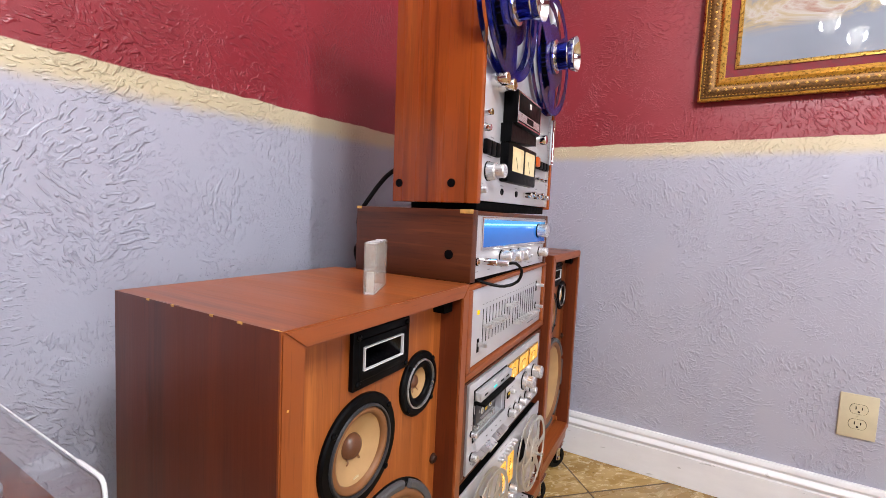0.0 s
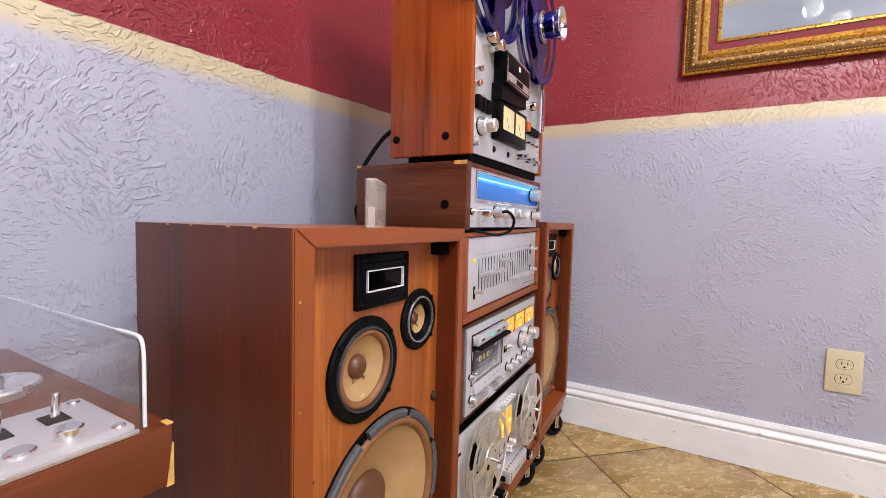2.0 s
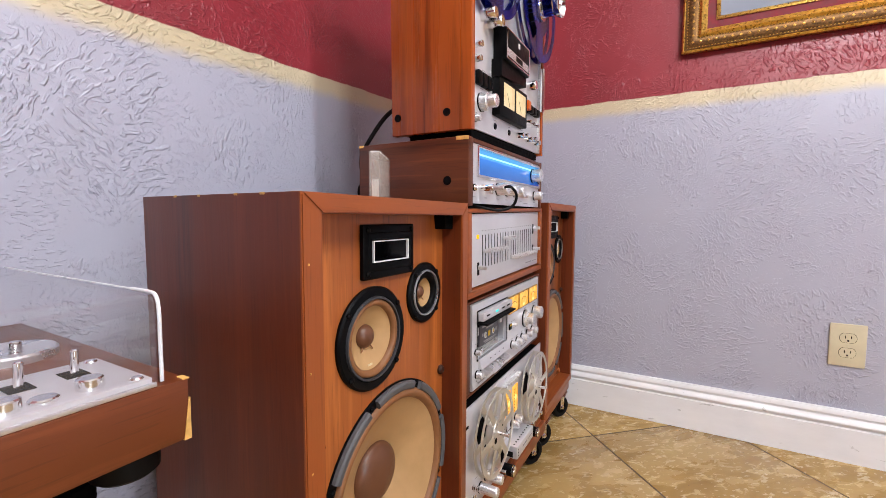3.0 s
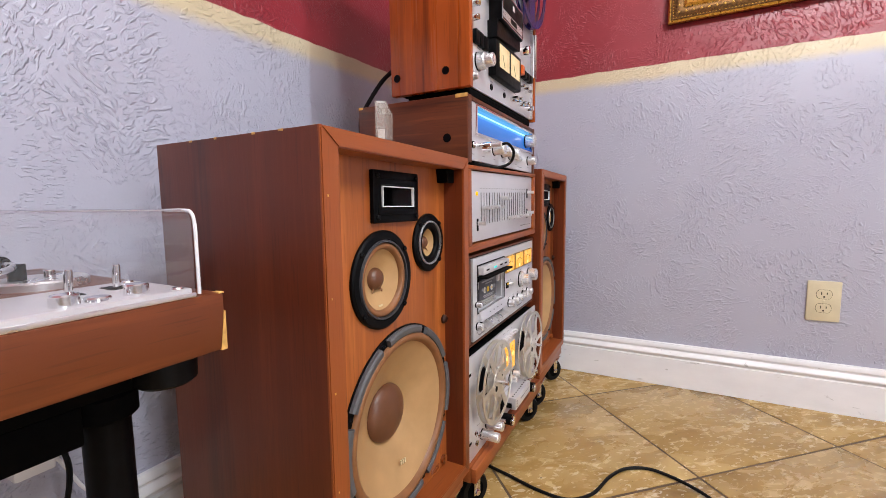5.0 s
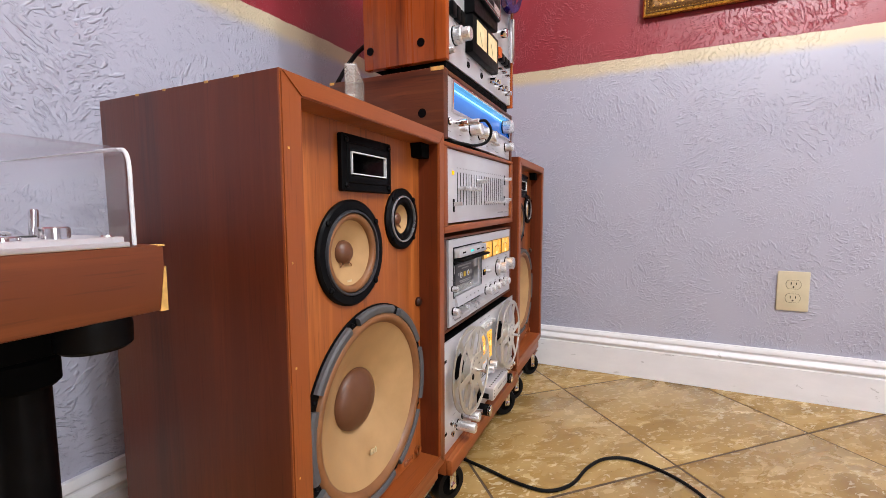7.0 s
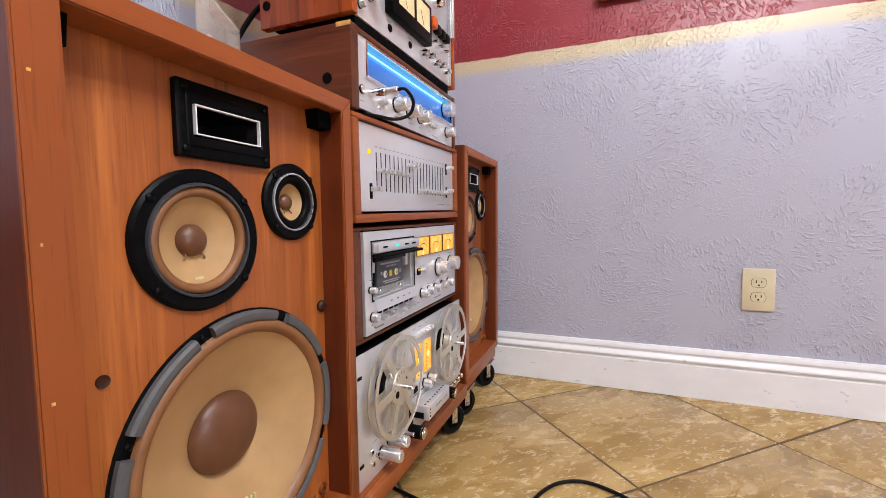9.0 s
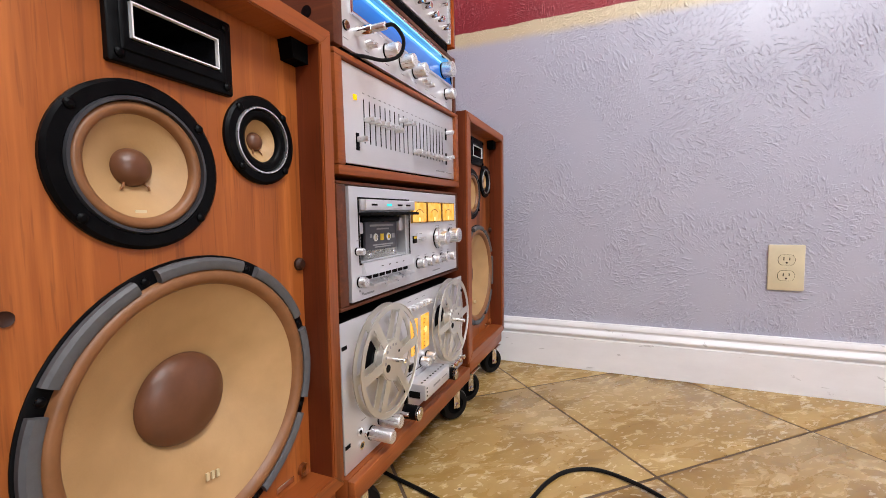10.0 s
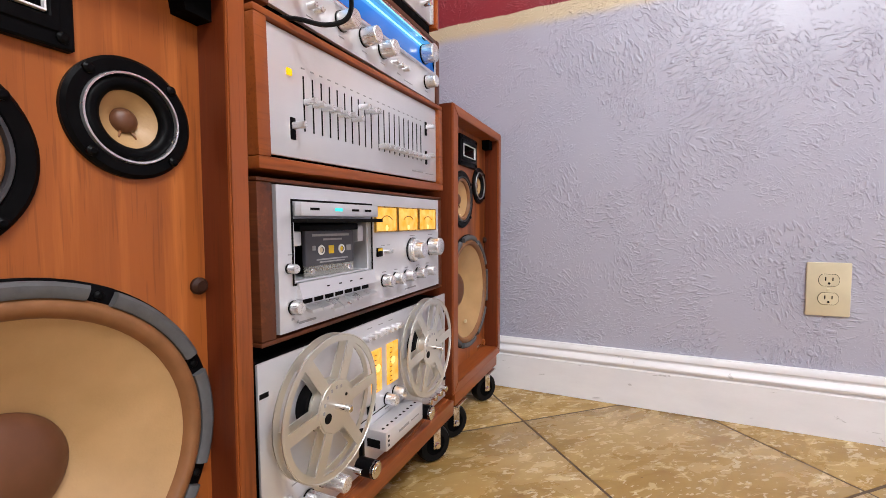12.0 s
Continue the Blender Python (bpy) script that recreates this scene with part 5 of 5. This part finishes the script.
outlet("wall_outlet", pose(1.296, 2.0, 0.3455, 0, 0, -90), "cream duplex outlet with a cover plate on the lavender wall")
outlet("wall_outlet", pose(0.0, 0.589, 0.3195, 0, 0, 0), "cream duplex outlet low on the wall behind the turntable")
plug = thing("power_plug", 0.0, 0.589, 0.298, "grey power adapter and black cord plugged in behind the turntable", "plug")
part("plug_body", box(0.0068, 0.05, -0.045, 0.004, -0.04, 0.03, 0.005), TRIM, plug, "pale grey power adapter")
part("plug_head", box(0.0068, 0.03, 0.006, 0.02, -0.03, -0.012, 0.003), RUBBER, plug)
part("cable", tube([(0.028, 0.013, -0.021), (0.05, 0.014, -0.024), (0.05, 0.016, -0.07), (0.04, 0.0, -0.16), (0.06, -0.05, -0.293)], 0.004), RUBBER, plug)
cord = thing("white_cord", 0.012, 0.602, 0.262, "thin white cord hanging from the outlet", "cable")
part("cable", tube([(0.0, 0.0, 0.0), (0.012, 0.008, -0.02), (0.014, 0.024, -0.06), (0.02, 0.05, -0.12), (0.03, 0.04, -0.258)], 0.0028), TRIM, cord)

px0, px1, pz0, pz1, py = 0.843, 1.85, 1.242, 1.98, 1.998
pic = thing("framed_painting", px0, py, pz0, "landscape painting in an ornate gold frame with dark red liner", "painting")
PW, PH = px1 - px0, pz1 - pz0
part("outer_moulding", mitred([(0, 0), (0, 0.02), (0.006, 0.028), (0.012, 0.022), (0.02, 0.026), (0.036, 0.024), (0.043, 0.018), (0.043, 0)], 0, 0, PW, 0, PH), GOLD_DARK, pic, "dark gilt carved moulding")
part("outer_edge", mitred([(-0.0025, 0.012), (-0.0025, 0.024), (0.002, 0.029), (0.006, 0.026), (0.004, 0.012)], 0, 0, PW, 0, PH), GOLD, pic)
part("inner_moulding", mitred([(0.043, 0), (0.043, 0.021), (0.05, 0.026), (0.058, 0.02), (0.066, 0.015), (0.066, 0)], 0, 0, PW, 0, PH), GOLD, pic, "bright gilt moulding")
part("liner", mitred([(0.066, 0), (0.066, 0.012), (0.09, 0.01), (0.09, 0)], 0, 0, PW, 0, PH), LINER, pic, "dark red liner")
part("slip", mitred([(0.089, 0), (0.089, 0.014), (0.095, 0.0155), (0.1, 0.011), (0.1, 0)], 0, 0, PW, 0, PH), GOLD, pic)
part("canvas", box(0.098, PW - 0.098, -0.009, -0.002, 0.098, PH - 0.098), CANVAS, pic, "muted landscape under glass")


def beads(inset, out, r, step):
    """Small beads along a rectangle, one mesh."""
    bm = bmesh.new()
    x0, x1, z0, z1 = inset, PW - inset, inset, PH - inset
    for fixed, a0, a1, horiz in ((z0, x0, x1, True), (z1, x0, x1, True), (x0, z0, z1, False), (x1, z0, z1, False)):
        n = int((a1 - a0) / step)
        for i in range(n + 1):
            a = a0 + (a1 - a0) * i / n
            c = (a, -out, fixed) if horiz else (fixed, -out, a)
            p = [bm.verts.new((c[0] + dx * r, c[1] + dy * r, c[2] + dz * r)) for dx, dy, dz in ((1, 0, 0), (0, 0, 1), (-1, 0, 0), (0, 0, -1), (0, -1, 0))]
            for k in range(4):
                bm.faces.new((p[k], p[(k + 1) % 4], p[4]))
    return bm


for inset, out, r, step in ((0.0125, 0.022, 0.0026, 0.0085), (0.028, 0.025, 0.0045, 0.021), (0.0415, 0.02, 0.0022, 0.007), (0.0945, 0.0145, 0.0022, 0.006)):
    tagged(part("beading", beads(inset, out, r, step), GOLD, pic, "row of small gilt beads", 80), kind="stuff")

# black cord on the floor
cord = thing("floor_cord", 0.6, 1.25, 0, "black power cord snaking over the tiled floor", "cable")
part("cable", tube([(x - 0.6, y - 1.25, z) for x, y, z in ((0.35, 1.30, 0.02), (0.446, 1.268, 0.006), (0.55, 1.242, 0.0042), (0.625, 1.222, 0.0042), (0.69, 1.222, 0.0042), (0.735, 1.265, 0.0042), (0.762, 1.345, 0.0042), (0.795, 1.397, 0.0042),
                                                       (0.845, 1.42, 0.0042), (0.905, 1.405, 0.0042), (0.958, 1.372, 0.0042), (0.998, 1.325, 0.0042), (1.03, 1.25, 0.0042), (1.1, 1.1, 0.0042), (1.3, 0.9, 0.0042))], 0.0038), RUBBER, cord)

# chandelier that lights the room
lamp = thing("chandelier", *LAMP_CENTRE, "bronze five-arm chandelier with lit frosted glass shades", "chandelier")
part("stem", rod(0.012, -0.06, ROOM_H - LAMP_CENTRE[2], (0, 0, 0), "z", 20), BRASS, lamp)
part("body", lathe([(0, -0.1), (0.02, -0.09), (0.035, -0.06), (0.02, -0.02), (0.03, 0.02), (0.014, 0.06)], (0, 0, 0), "z", 28), BRASS, lamp)
part("ceiling_rose", rod(0.06, ROOM_H - LAMP_CENTRE[2] - 0.03, ROOM_H - LAMP_CENTRE[2], (0, 0, 0), "z", 28), BRASS, lamp)
for sx, sy, sz in SHADES:
    dx, dy, dz = sx - LAMP_CENTRE[0], sy - LAMP_CENTRE[1], sz - LAMP_CENTRE[2]
    part("arm", tube([(0.02 * dx / 0.27, 0.02 * dy / 0.27, -0.05), (dx * 0.5, dy * 0.5, -0.1), (dx * 0.9, dy * 0.9, -0.06), (dx, dy, dz - 0.06)], 0.007), BRASS, lamp)
    part("socket", rod(0.018, dz - 0.065, dz - 0.04, (dx, dy, 0), "z", 20), BRASS, lamp)
    g = part("shade", lathe([(0.016, dz - 0.04), (0.028, dz - 0.022), (0.031, dz), (0.035, dz + 0.03), (0.052, dz + 0.06), (0.05, dz + 0.06), (0.033, dz + 0.03), (0.029, dz), (0.025, dz - 0.02), (0.014, dz - 0.036)], (dx, dy, 0), "z", 32), SHADE, lamp, "lit frosted glass shade")
    g.visible_shadow = False

# ---- floor tiles ----
SIDE, JOINT, TURN_DEG, CORNER = 0.459, 0.0055, 43.0, (0.951, 1.446)
tile_me = mesh_of("tile", box(JOINT / 2, SIDE - JOINT / 2, JOINT / 2, SIDE - JOINT / 2, -0.012, 0.0, 0.0022), TILE)
for i in range(-19, 20):
    for j in range(-19, 20):
        c, s = math.cos(radians(TURN_DEG)), math.sin(radians(TURN_DEG))
        tx, ty = CORNER[0] + SIDE * (i * c - j * s), CORNER[1] + SIDE * (i * s + j * c)
        mx, my = tx + SIDE * 0.5 * (c - s), ty + SIDE * 0.5 * (s + c)
        if X0 - 0.3 < mx < X1 + 0.3 and Y0 - 0.3 < my < Y1 + 0.3:
            t = new("tile", tile_me)
            t.matrix_basis = pose(tx, ty, 0.0006 * math.sin(3 * i + 5 * j) - 0.0006, 0, 0, TURN_DEG)
            t.parent = floor
